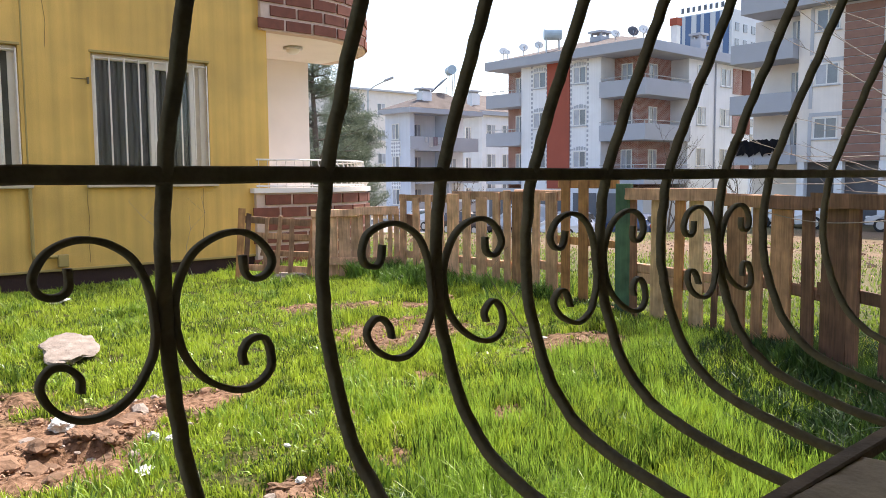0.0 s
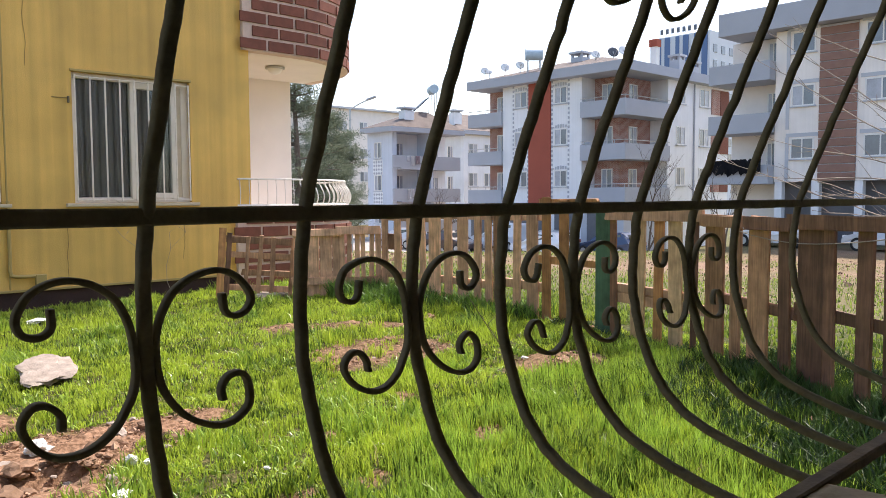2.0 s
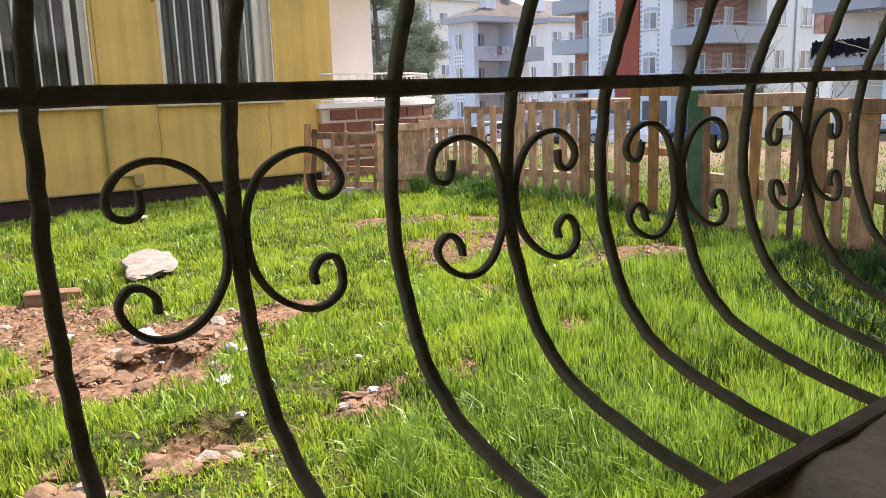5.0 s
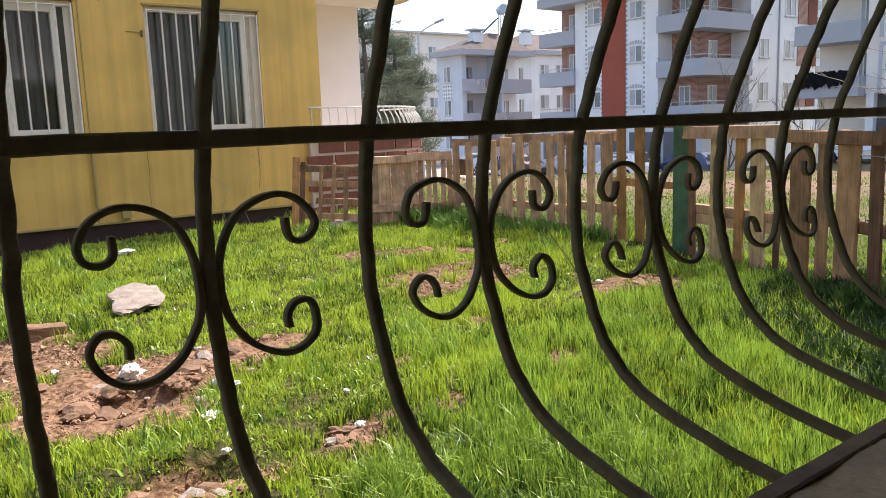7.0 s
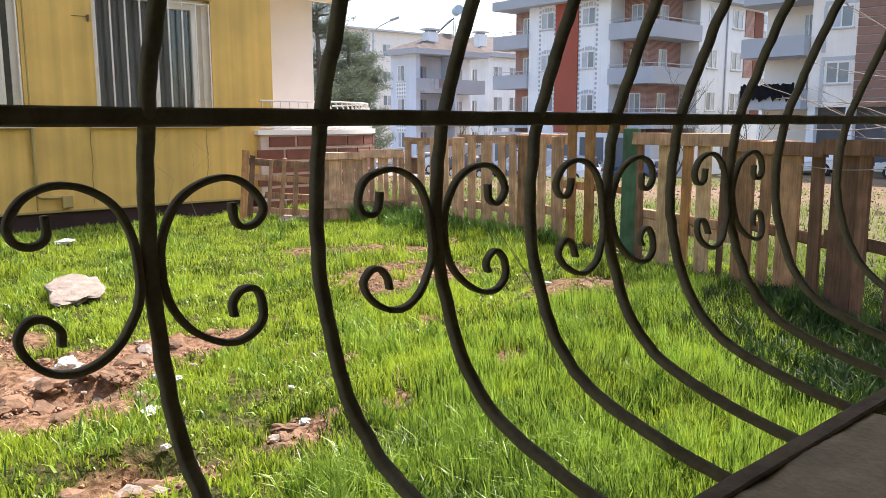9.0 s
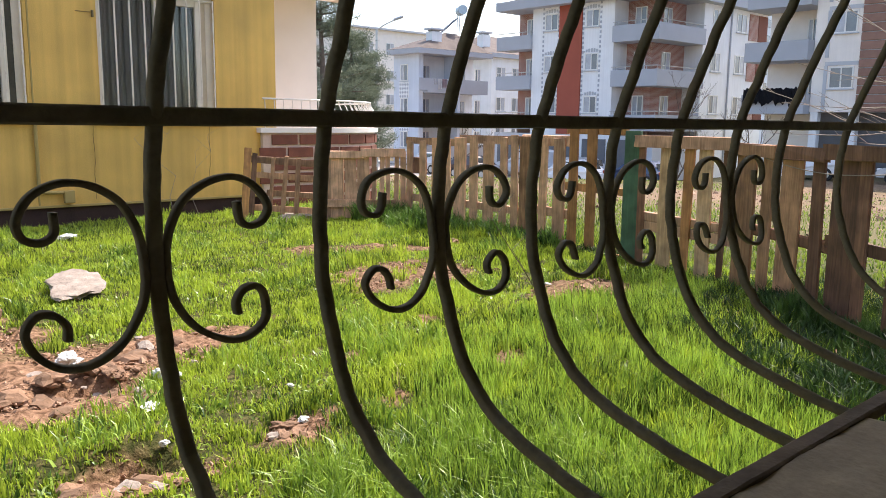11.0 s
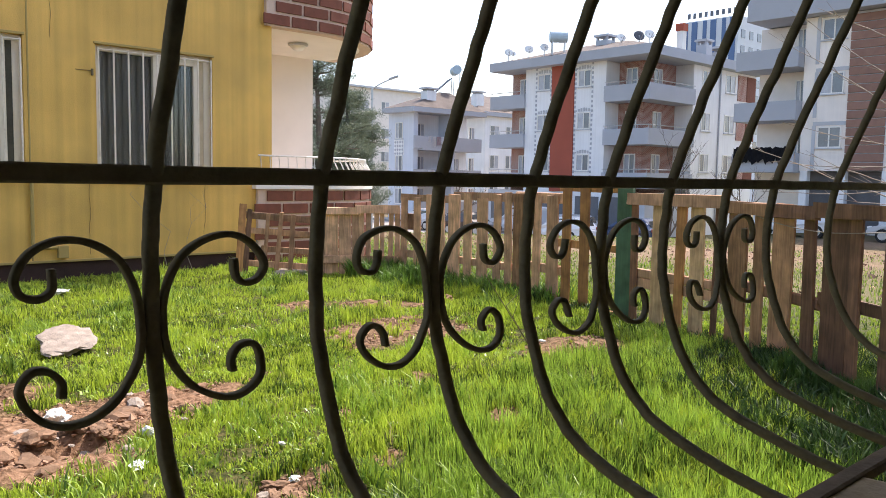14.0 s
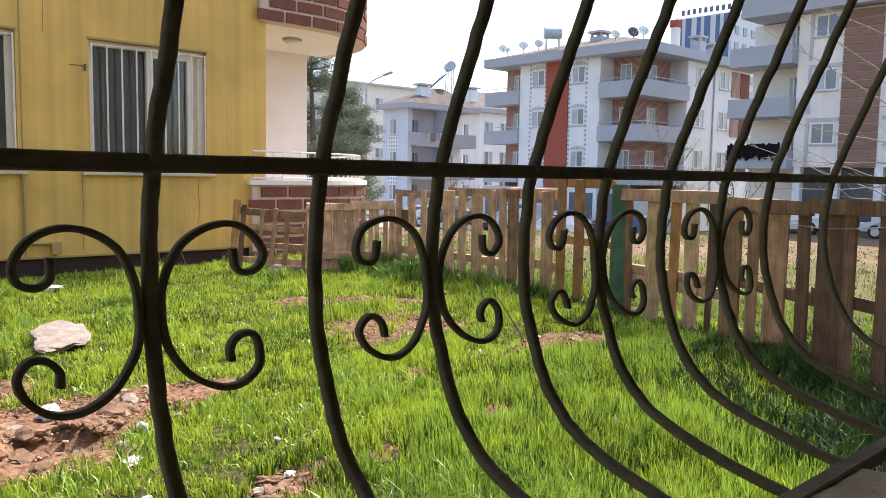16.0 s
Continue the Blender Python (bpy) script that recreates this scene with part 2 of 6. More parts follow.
BROWN = material("brown_cladding", (0.27, 0.145, 0.105), 0.7, 0, 0.15, 3, 40, 0.2, random_vary=0.08)
BRICK = material("brown_brick_paint", (0.19, 0.060, 0.034), 0.8, 0, 0.22, 8, 120, 0.5, random_vary=0.16)
MORTAR = material("pale_mortar", (0.60, 0.45, 0.36), 0.9, 0, 0.12, 12, 120, 0.4)
FAR_BRICK = brick_material("red_brickwork", (0.36, 0.14, 0.10), (0.52, 0.42, 0.37))
GLASS = glass_material("dark_window_glass")
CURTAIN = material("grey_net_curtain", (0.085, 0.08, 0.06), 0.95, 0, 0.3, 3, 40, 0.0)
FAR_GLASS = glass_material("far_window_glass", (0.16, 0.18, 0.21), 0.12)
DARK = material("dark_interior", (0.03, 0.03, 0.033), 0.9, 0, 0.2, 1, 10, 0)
TILE = material("roof_tiles", (0.125, 0.098, 0.085), 0.9, 0, 0.3, 1.2, 9, 0.5)
STONE = material("pale_stone", (0.32, 0.265, 0.225), 0.95, 0, 0.35, 14, 90, 1.0, dirt=(0.2, 0.15, 0.12))
SOILSTONE = material("reddish_stone", (0.23, 0.135, 0.082), 0.95, 0, 0.25, 12, 80, 0.6, random_vary=0.25)
CONCRETE = material("rough_mortar", (0.42, 0.315, 0.195), 0.95, 0, 0.22, 22, 190, 0.35, dirt=(0.24, 0.18, 0.12), dirt_amount=0.6)
LITTER = material("white_litter", (0.66, 0.66, 0.64), 0.6, 0, 0.06, 20, 90, 0.2)
ASPHALT = material("asphalt", (0.36, 0.31, 0.27), 0.9, 0, 0.2, 0.5, 30, 0.3)
PAVING = material("pavement", (0.36, 0.34, 0.32), 0.9, 0, 0.12, 0.8, 20, 0.3)
WOOD = wood_material("pallet_wood", (0.78, 0.475, 0.30), (0.36, 0.195, 0.115))
WOOD_LIGHT = wood_material("pale_pallet_wood", (0.78, 0.54, 0.31), (0.44, 0.25, 0.13))
# darker woods: some old boards, and the shade painted on the near pallets
WOOD_DARK = wood_material("weathered_and_shaded_wood", (0.29, 0.145, 0.085), (0.10, 0.048, 0.03))
WOOD_MID = wood_material("brown_weathered_and_shaded_wood", (0.56, 0.31, 0.17), (0.21, 0.105, 0.058))
WOOD_ORANGE = wood_material("orange_wood", (0.52, 0.26, 0.10), (0.26, 0.11, 0.045))
GREEN = wood_material("green_painted_wood", (0.085, 0.17, 0.095), (0.045, 0.10, 0.06))
GRASS = leaf_material("grass_blades", (0.032, 0.074, 0.010), (0.495, 0.62, 0.072), 0.42, 0.4)
GRASS_FAR = leaf_material("far_grass", (0.045, 0.085, 0.014), (0.30, 0.40, 0.065), 0.35, 0.5)
GRASS_TALL = leaf_material("tall_grass", (0.012, 0.042, 0.008), (0.43, 0.61, 0.095), 0.36, 0.36)
PALE_WEED = leaf_material("silvery_weed_leaves", (0.10, 0.14, 0.07), (0.42, 0.48, 0.32), 0.25, 0.5)
WEED = leaf_material("weed_leaves", (0.022, 0.060, 0.010), (0.17, 0.30, 0.05), 0.3, 0.45)
# weed green lowered to hold the shade at the fence foot
GRASS_SHADE = leaf_material("shade_dark_grass", (0.010, 0.030, 0.007), (0.06, 0.12, 0.025), 0.2, 0.5)
GRASS_LUSH = leaf_material("lush_grass", (0.038, 0.10, 0.012), (0.34, 0.49, 0.07), 0.3, 0.38)
RUBBLE = leaf_material("earth_rubble", (0.085, 0.042, 0.022), (0.41, 0.255, 0.17), 0.0, 0.95)
STRAW = leaf_material("straw_blades", (0.30, 0.26, 0.10), (0.55, 0.48, 0.24), 0.4)
NEEDLES = leaf_material("pine_needles", (0.075, 0.10, 0.07), (0.21, 0.245, 0.17), 0.3)
BARK = material("bark", (0.13, 0.10, 0.08), 0.95, 0, 0.25, 8, 60, 0.6)
TWIG = material("pale_twig", (0.33, 0.275, 0.23), 0.8, 0, 0.25, 20, 90, 0.2)
STEEL = material("galvanised_steel", (0.5, 0.5, 0.5), 0.45, 0.6, 0.1, 5, 40, 0.05)
TYRE = material("rubber", (0.02, 0.02, 0.02), 0.85, 0, 0.1, 20, 90, 0.1)
CLOTH_DARK = material("black_cloth", (0.012, 0.012, 0.016), 0.95, 0, 0.3, 6, 50, 0.4)
ROOM = material("room_plaster", (0.82, 0.79, 0.74), 0.9, 0, 0.05, 2, 60, 0.1)
BLUE = material("blue_cladding", (0.10, 0.17, 0.33), 0.6, 0, 0.08, 0.2, 3, 0)
GROUND = ground_material()


# ---------------------------------------------------------------- mesh helpers
def box(bm, x0, x1, y0, y1, z0, z1, bevel=0.0):
    made = bmesh.ops.create_cube(bm, size=1.0, matrix=Matrix.Translation(((x0 + x1) / 2, (y0 + y1) / 2, (z0 + z1) / 2)) @ Matrix.Diagonal((abs(x1 - x0), abs(y1 - y0), abs(z1 - z0), 1)))
    if bevel:
        edges = list({e for v in made["verts"] for e in v.link_edges})
        bmesh.ops.bevel(bm, geom=edges, offset=bevel, segments=1, affect="EDGES")
    return bm


def boxed(x0, x1, y0, y1, z0, z1, bevel=0.0):
    return box(bmesh.new(), x0, x1, y0, y1, z0, z1, bevel)


def mesh_from(name, bm, mat, smooth=False):
    me = bpy.data.meshes.new(name)
    bm.to_mesh(me)
    bm.free()
    me.materials.append(mat)
    if smooth:
        for p in me.polygons:
            p.use_smooth = True
    return me


def part(name, bm, mat, parent=None, label="", smooth=False):
    ob = new(name, mesh_from(name, bm, mat, smooth))
    ob.parent = parent
    if label:
        tagged(ob, label)
    return ob


def piece(name, me, parent, m):
    ob = new(name, me)
    ob.parent = parent
    ob.matrix_basis = m
    return ob


def thing(name, label, category, m=None, group="", kind=""):
    ob = new(name)
    ob.empty_display_size = 0.1
    if m is not None:
        ob.matrix_basis = m
    return tagged(ob, label, category, group, kind)


def structure(name, bm, mat, label="", category=""):
    ob = part(name, bm, mat)
    return tagged(ob, label, category, kind="structure")


def tube(bm, points, radii, sides=8, square=None, ends=True, rough=0.0, rng=random):
    """A tube along points; square=(a, b): a flat bar of half widths a across and b along the second axis."""
    rings = []
    pts = [Vector(p) for p in points]
    ref = Vector((1, 0, 0)) if square else None
    for i, p in enumerate(pts):
        d = (pts[min(i + 1, len(pts) - 1)] - pts[max(i - 1, 0)]).normalized()
        if ref is None or abs(d.dot(ref)) > 0.98:
            ref_i = Vector((0, 0, 1)) if abs(d.z) < 0.9 else Vector((1, 0, 0))
        else:
            ref_i = ref
        a = (ref_i - d * ref_i.dot(d)).normalized()
        b = d.cross(a)
        r = radii[i] if isinstance(radii, (list, tuple)) else radii
        ring = []
        if square:
            for s in range(12):
                t = 2 * math.pi * s / 12
                sx, sy = (math.copysign(abs(f(t)) ** 0.62, f(t)) for f in (math.cos, math.sin))
                k = 1 + rough * (rng.random() - 0.5)
                ring.append(bm.verts.new(p + a * sx * square[0] * k + b * sy * square[1] * k))
        else:
            for s in range(sides):
                t = 2 * math.pi * s / sides
                k = 1 + rough * (rng.random() - 0.5)
                ring.append(bm.verts.new(p + (a * math.cos(t) + b * math.sin(t)) * r * k))
        rings.append(ring)
    for r0, r1 in zip(rings, rings[1:]):
        m = len(r0)
        for s in range(m):
            bm.faces.new((r0[s], r0[(s + 1) % m], r1[(s + 1) % m], r1[s]))
    if ends:
        bm.faces.new(rings[0][::-1])
        bm.faces.new(rings[-1])
    return bm


def smooth_line(points, steps=6):
    """Catmull-Rom through the points."""
    p = [Vector(q) for q in points]
    p = [2 * p[0] - p[1]] + p + [2 * p[-1] - p[-2]]
    out = []
    for i in range(1, len(p) - 2):
        for s in range(steps):
            t = s / steps
            out.append(0.5 * (2 * p[i] + (p[i + 1] - p[i - 1]) * t + (2 * p[i - 1] - 5 * p[i] + 4 * p[i + 1] - p[i + 2]) * t * t + (3 * p[i] - p[i - 1] - 3 * p[i + 1] + p[i + 2]) * t ** 3))
    out.append(p[-2])
    return out


def lump(bm, centre, size, seed, rough=0.25, flat=0.0, sub=2):
    """An uneven stone."""
    made = bmesh.ops.create_icosphere(bm, subdivisions=sub, radius=1.0)
    for v in made["verts"]:
        k = 1 + rough * noise.noise(v.co * 1.3 + Vector((seed * 7.1, seed * 3.3, seed)))
        k += 0.35 * rough * noise.noise(v.co * 4 + Vector((seed, 0, 9)))
        q = v.co * k
        if flat and q.z > flat:
            q.z = flat + (q.z - flat) * 0.2
        v.co = Vector((q.x * size[0], q.y * size[1], q.z * size[2])) + Vector(centre)
    return bm


# ---------------------------------------------------------------- ground
def smoothstep(a, b, v):
    t = np.clip((v - a) / (b - a), 0, 1)
    return t * t * (3 - 2 * t)


PHASES = [(random.uniform(0, 6.28), random.uniform(0, 6.28), random.uniform(0, 6.28)) for _ in range(12)]


def field(x, y, scale, seed=0):
    """Smooth uneven values from about -1 to 1."""
    out = 0
    for i in range(6):
        a, b, c = PHASES[(i + seed) % 12]
        f = scale * (0.6 + 0.35 * i)
        out = out + np.sin(f * (x * math.cos(a * 3) + y * math.sin(a * 3)) + b + 1.7 * np.sin(f * 0.6 * (y * math.cos(c) - x * math.sin(c)) + c)) / (1 + 0.35 * i)
    return out / 3.0


# bare patches of the yard: centre, half sizes, turn
PATCHES = [(1.45, 4.35, 0.95, 0.42, 0.1, 1.0), (1.05, 3.85, 0.5, 0.42, 0.3, 1.0), (0.9, 5.2, 0.55, 0.6, 0, 0.9), (1.03, 2.78, 0.22, 0.17, 0.2, 1.0),
           (1.75, 2.78, 0.27, 0.13, 0.4, 1.0), (4.35, 5.3, 0.85, 0.6, 0.6, 0.76), (5.0, 3.85, 0.55, 0.42, 0, 0.72), (3.15, 2.92, 0.2, 0.09, 0.5, 0.7),
           (4.9, 6.5, 1.0, 0.35, -0.6, 0.72), (2.27, 2.83, 0.14, 0.07, 0.4, 0.7), (1.3, 2.68, 0.12, 0.09, 0, 0.8), (0.52, 2.72, 0.16, 0.12, 0, 0.8), (4.9, 1.75, 0.55, 0.32, 1.0, 0.9), (2.55, 3.5, 0.12, 0.06, 0.3, 0.7), (3.4, 3.9, 0.16, 0.07, 0.8, 0.7)]


def bareness(x, y):
    out = np.zeros_like(x)
    wob = 0.3 * field(x, y, 7.0, 2) + 0.15 * field(x, y, 19.0, 5)
    for cx, cy, a, b, turn, amount in PATCHES:
        u = (x - cx) * math.cos(turn) + (y - cy) * math.sin(turn)
        v = (y - cy) * math.cos(turn) - (x - cx) * math.sin(turn)
        r = np.sqrt((u / a) ** 2 + (v / b) ** 2) + wob
        out = np.maximum(out, amount * (1 - smoothstep(0.7, 1.15, r)))
    # trodden earth on the open land past the fence
    past = smoothstep(7.5, 10, x) * (0.5 + 0.5 * field(x * 0.25, y * 0.25, 1.0, 4))
    track = smoothstep(12, 15, x) * (1 - smoothstep(60, 70, x)) * (1 - smoothstep(14, 26, y))
    return np.maximum(out, np.maximum(past * 0.8, track * (0.62 + 0.3 * field(x * 0.5, y * 0.5, 1.3, 7))))


def height(x, y):
    # the land falls towards the street, less so by the garages
    drop = np.clip((x - 7.2) * 0.085, 0, 2.35) * (1 - 0.45 * (1 - smoothstep(19, 27, y)))
    yard = 1 - smoothstep(7.5, 10.0, x)
    bumps = 0.035 * field(x, y, 1.6, 1) + 0.012 * field(x, y, 6.0, 3)
    def dent(cx, cy, a, b, d):
        return d * np.exp(-(((x - cx) / a) ** 2 + ((y - cy) / b) ** 2))
    # two small dug holes, each with its bank of earth behind
    pit = dent(1.09, 2.86, 0.17, 0.085, -0.20) + dent(1.08, 3.04, 0.26, 0.09, 0.06) + dent(1.30, 3.92, 0.2, 0.10, -0.15) + dent(1.30, 4.10, 0.28, 0.10, 0.05)
    return -drop + (bumps + pit) * (0.3 + 0.7 * yard)


def ground_z(x, y):
    return float(height(np.array([float(x)]), np.array([float(y)]))[0])


def build_ground():
    xs = np.concatenate([[-900, -300, -100, -40, -15, -6, -3], np.arange(-1.5, 8.5, 0.045), np.arange(8.5, 50, 0.8), [52, 56, 62, 75, 100, 160, 300, 600, 1500]])
    ys = np.concatenate([[-900, -300, -100, -40, -15, -6, -2], np.arange(0.3, 11.0, 0.045), np.arange(11, 60, 0.9), [64, 72, 90, 140, 300, 600, 1500]])
    gx, gy = np.meshgrid(xs, ys)
    gz = height(gx, gy)
    bare = bareness(gx, gy)
    gz = gz + bare * (0.020 * field(gx, gy, 36.0, 6) + 0.045 * field(gx, gy, 12.0, 7)) * (gx < 8)
    nx, ny = len(xs), len(ys)
    me = bpy.data.meshes.new("ground")
    idx = np.arange(nx * ny).reshape(ny, nx)
    quads = np.stack([idx[:-1, :-1], idx[:-1, 1:], idx[1:, 1:], idx[1:, :-1]], -1).reshape(-1, 4)
    me.from_pydata(np.stack([gx.ravel(), gy.ravel(), gz.ravel()], 1).tolist(), [], quads.tolist())
    me.materials.append(GROUND)
    at = me.attributes.new("bare", "FLOAT", "POINT")
    at.data.foreach_set("value", bare.ravel().astype(np.float32))
    for p in me.polygons:
        p.use_smooth = True
    return tagged(new("ground", me), "grassy yard with bare patches of reddish earth", "ground", kind="structure")


build_ground()

# street past the open land, with its kerb and pavement
structure("road", boxed(33.5, 42.0, -200, 300, -2.60, -2.27), ASPHALT, "grey asphalt street beyond the open land", "road")
structure("pavement", boxed(42.0, 44.2, -200, 300, -2.60, -2.13, 0.02), PAVING, "pale pavement in front of the apartment buildings", "pavement")


# ---------------------------------------------------------------- the room behind the grille
def build_room():
    # wall with the window opening the camera looks through
    x0, x1, z0, z1, ya, yb = -1.3, 1.55, 0.985, 2.15, 0.10, 0.255
    bm = bmesh.new()
    box(bm, -12, x0, ya, yb, -0.4, 9.0)
    box(bm, x1, 9.0, ya, yb, -0.4, 9.0)
    box(bm, x0, x1, ya, yb, -0.4, z0)
    box(bm, x0, x1, ya, yb, z1, 9.0)
    structure("wall_window", bm, CREAM, "thick outer wall with the grilled window opening", "wall")
    bm = bmesh.new()
    box(bm, -2.6, 2.6, -3.1, -3.0, -0.02, 2.6)
    box(bm, -2.7, -2.6, -3.1, 0.10, -0.02, 2.6)
    box(bm, 2.6, 2.7, -3.1, 0.10, -0.02, 2.6)
    structure("wall_room", bm, ROOM, "plain plastered walls of the dim room", "wall")
    structure("ceiling", boxed(-2.7, 2.7, -3.1, 0.10, 2.6, 2.7), ROOM, "plain plastered ceiling", "ceiling")
    structure("floor", boxed(-2.7, 2.7, -3.1, 0.10, -0.1, -0.03), ROOM, "plain room floor", "floor")


build_room()
# unseen slab added over the window to keep the grille out of the sun
structure("trim", boxed(-3.2, 6.5, 0.255, 1.10, 2.45, 2.62), CREAM, "plain unseen slab added above the window to block the sun", "balcony slab")

# rough mortar bed on the outer sill
sill = bmesh.new()
bmesh.ops.create_grid(sill, x_segments=90, y_segments=26, size=0.5, matrix=Matrix.Translation((0.685, 0.2455, 1.023)) @ Matrix.Diagonal((0.33, 0.095, 1, 1)))
ext = bmesh.ops.extrude_face_region(sill, geom=list(sill.faces))
for v in ext["geom"]:
    if isinstance(v, bmesh.types.BMVert):
        v.co.z -= 0.045
for v in sill.verts:
    q = v.co * 26
    v.co.x += 0.013 * noise.noise(q * 0.6) + 0.003 * noise.noise(q * 3)
    v.co.y += 0.007 * noise.noise(q + Vector((5, 2, 7)))
    if v.co.z > 0.99:
        v.co.z += 0.003 * noise.noise(v.co * 22 + Vector((0, 0, 3))) + 0.0008 * noise.noise(v.co * 95) - 0.016 * max(0.0, (0.60 - v.co.x) / 0.08) ** 1.5
tagged(part("window_sill", sill, CONCRETE, smooth=True), "rough grey-brown mortar ledge below the iron grille", "window sill", kind="structure")
structure("trim", boxed(-1.3, 1.55, 0.175, 0.212, 0.985, 1.008, 0.002), material("brown_frame", (0.05, 0.033, 0.026), 0.6, 0, 0.2, 20, 120, 0.2), "dark brown lower window frame", "window frame")


# ---------------------------------------------------------------- wrought-iron grille
PROFILE = [(0.268, 2.02), (0.285, 1.90), (0.335, 1.71), (0.388, 1.575), (0.436, 1.460), (0.464, 1.395), (0.484, 1.345), (0.501, 1.297), (0.508, 1.25),
           (0.509, 1.21), (0.503, 1.168), (0.484, 1.115), (0.458, 1.078), (0.420, 1.053), (0.352, 1.031), (0.298, 1.020), (0.284, 1.018)]
BARS = [-0.821, -0.701, -0.581, -0.461, -0.341, -0.221, -0.101, 0.019, 0.142, 0.258, 0.384, 0.502, 0.618, 0.735, 0.853, 0.983, 1.105, 1.303]


def profile_y(z):
    for (y0, z0), (y1, z1) in zip(PROFILE, PROFILE[1:]):
        if z1 <= z <= z0:
            return y0 + (y1 - y0) * (z - z0) / (z1 - z0)
    return PROFILE[0][0]


grille = thing("window_grille", "black wrought-iron belly window grille with scrolls", "window grille", pose(0, 0, 0))
rng = random.Random(4)
for bx in BARS:
    line = smooth_line([(bx, y, z) for y, z in PROFILE], 14)
    bm = bmesh.new()
    wavy = [Vector((p.x + 0.0014 * noise.noise(p * 62 + Vector((bx * 9, 0, 0))), p.y + 0.0014 * noise.noise(p * 62 + Vector((3, bx * 5, 0))), p.z)) for p in line]
    tube(bm, wavy, 0, square=(0.0049, 0.0049), rough=0.05, rng=rng)
    part("bar", bm, IRON, grille, smooth=True)
for y, z, hy, hz in ((0.501, 1.2975, 0.0055, 0.0060), (0.287, 1.020, 0.009, 0.0065), (0.270, 2.02, 0.008, 0.010)):
    bm = bmesh.new()
    xs = [-0.9 + 2.8 * i / 112 for i in range(113)]
    ring_prev = None
    for x in xs:
        w = 0.0007 * noise.noise(Vector((x * 28, z * 9, 0)))
        u = 0.0006 * noise.noise(Vector((x * 33, 4, z)))
        ring = [bm.verts.new((x, y + a * hy + u, z + b * hz + w)) for a, b in ((-1, -0.75), (-0.75, -1), (0.75, -1), (1, -0.75), (1, 0.75), (0.75, 1), (-0.75, 1), (-1, 0.75))]
        if ring_prev:
            for s in range(8):
                bm.faces.new((ring_prev[s], ring_prev[(s + 1) % 8], ring[(s + 1) % 8], ring[s]))
        else:
            bm.faces.new(ring[::-1])
        ring_prev = ring
    bm.faces.new(ring_prev)
    part("rail", bm, RUST if z < 1.1 else IRON, grille)

# one C-shaped scroll: across from its bar, and up or down from its middle
UPPER = [(0.0075, 0.0), (0.008, 0.014), (0.0125, 0.030), (0.022, 0.045), (0.038, 0.055), (0.056, 0.057), (0.073, 0.050), (0.081, 0.036), (0.0775, 0.0255), (0.068, 0.0225), (0.0605, 0.0275), (0.059, 0.040)]
LOWER = [(0.0075, 0.0), (0.0078, 0.010), (0.012, 0.025), (0.025, 0.042), (0.044, 0.052), (0.062, 0.052), (0.076, 0.043), (0.0805, 0.030), (0.074, 0.0205), (0.064, 0.0205), (0.0575, 0.028), (0.057, 0.037)]


def scroll(bx, side, zc, wobble, low=1.0):
    upper = [(bx + side * a * (1 + 0.02 * wobble.uniform(-1, 1)), zc + b) for a, b in UPPER]
    lower = [(bx + side * a * low * (1 + 0.02 * wobble.uniform(-1, 1)), zc - b) for a, b in LOWER]
    line = smooth_line([(x, 0, z) for x, z in lower[::-1]] + [(x, 0, z) for x, z in upper[1:]], 6)
    bm = bmesh.new()
    prev = None
    n = len(line)
    for i, p in enumerate(line):
        d = (line[min(i + 1, n - 1)] - line[max(i - 1, 0)]).normalized()
        a = Vector((d.z, 0, -d.x))
        yc = profile_y(p.z)
        h, w = 0.0022 * (1 + 0.12 * noise.noise(p * 70)), 0.0036
        ring = [bm.verts.new((p.x + a.x * h * s, yc + w * t, p.z + a.z * h * s)) for s, t in ((-1, -0.8), (-0.7, -1), (0.7, -1), (1, -0.8), (1, 0.8), (0.7, 1), (-0.7, 1), (-1, 0.8))]
        if prev:
            for s in range(8):
                bm.faces.new((prev[s], prev[(s + 1) % 8], ring[(s + 1) % 8], ring[s]))
        else:
            bm.faces.new(ring[::-1])
        prev = ring
    bm.faces.new(prev)
    bmesh.ops.recalc_face_normals(bm, faces=list(bm.faces))
    part("scroll", bm, IRON, grille, smooth=True)


for bx in BARS[1:17:2]:
    for side in (-1, 1):
        scroll(bx, side, 1.2005, rng, 0.95 if side > 0 else 1.0)
for bx in BARS[1:17:4]:
    for side in (-1, 1):
        scroll(bx, side, 1.546, rng)


# ---------------------------------------------------------------- fence of old pallets
def board(parent, name, x0, x1, z0, z1, y, depth, mat, lean=0.0, nick=0.004):
    bm = boxed(-(x1 - x0) / 2, (x1 - x0) / 2, -depth / 2, depth / 2, 0, z1 - z0, 0.003)
    for v in bm.verts:
        v.co.x += random.uniform(-nick, nick)
        v.co.y += random.uniform(-nick, nick) * 0.5
        v.co.z += random.uniform(-nick, nick)
    ob = part(name, bm, mat, parent)
    ob.matrix_basis = pose((x0 + x1) / 2, y, z0, 0, lean, 0)
    return ob


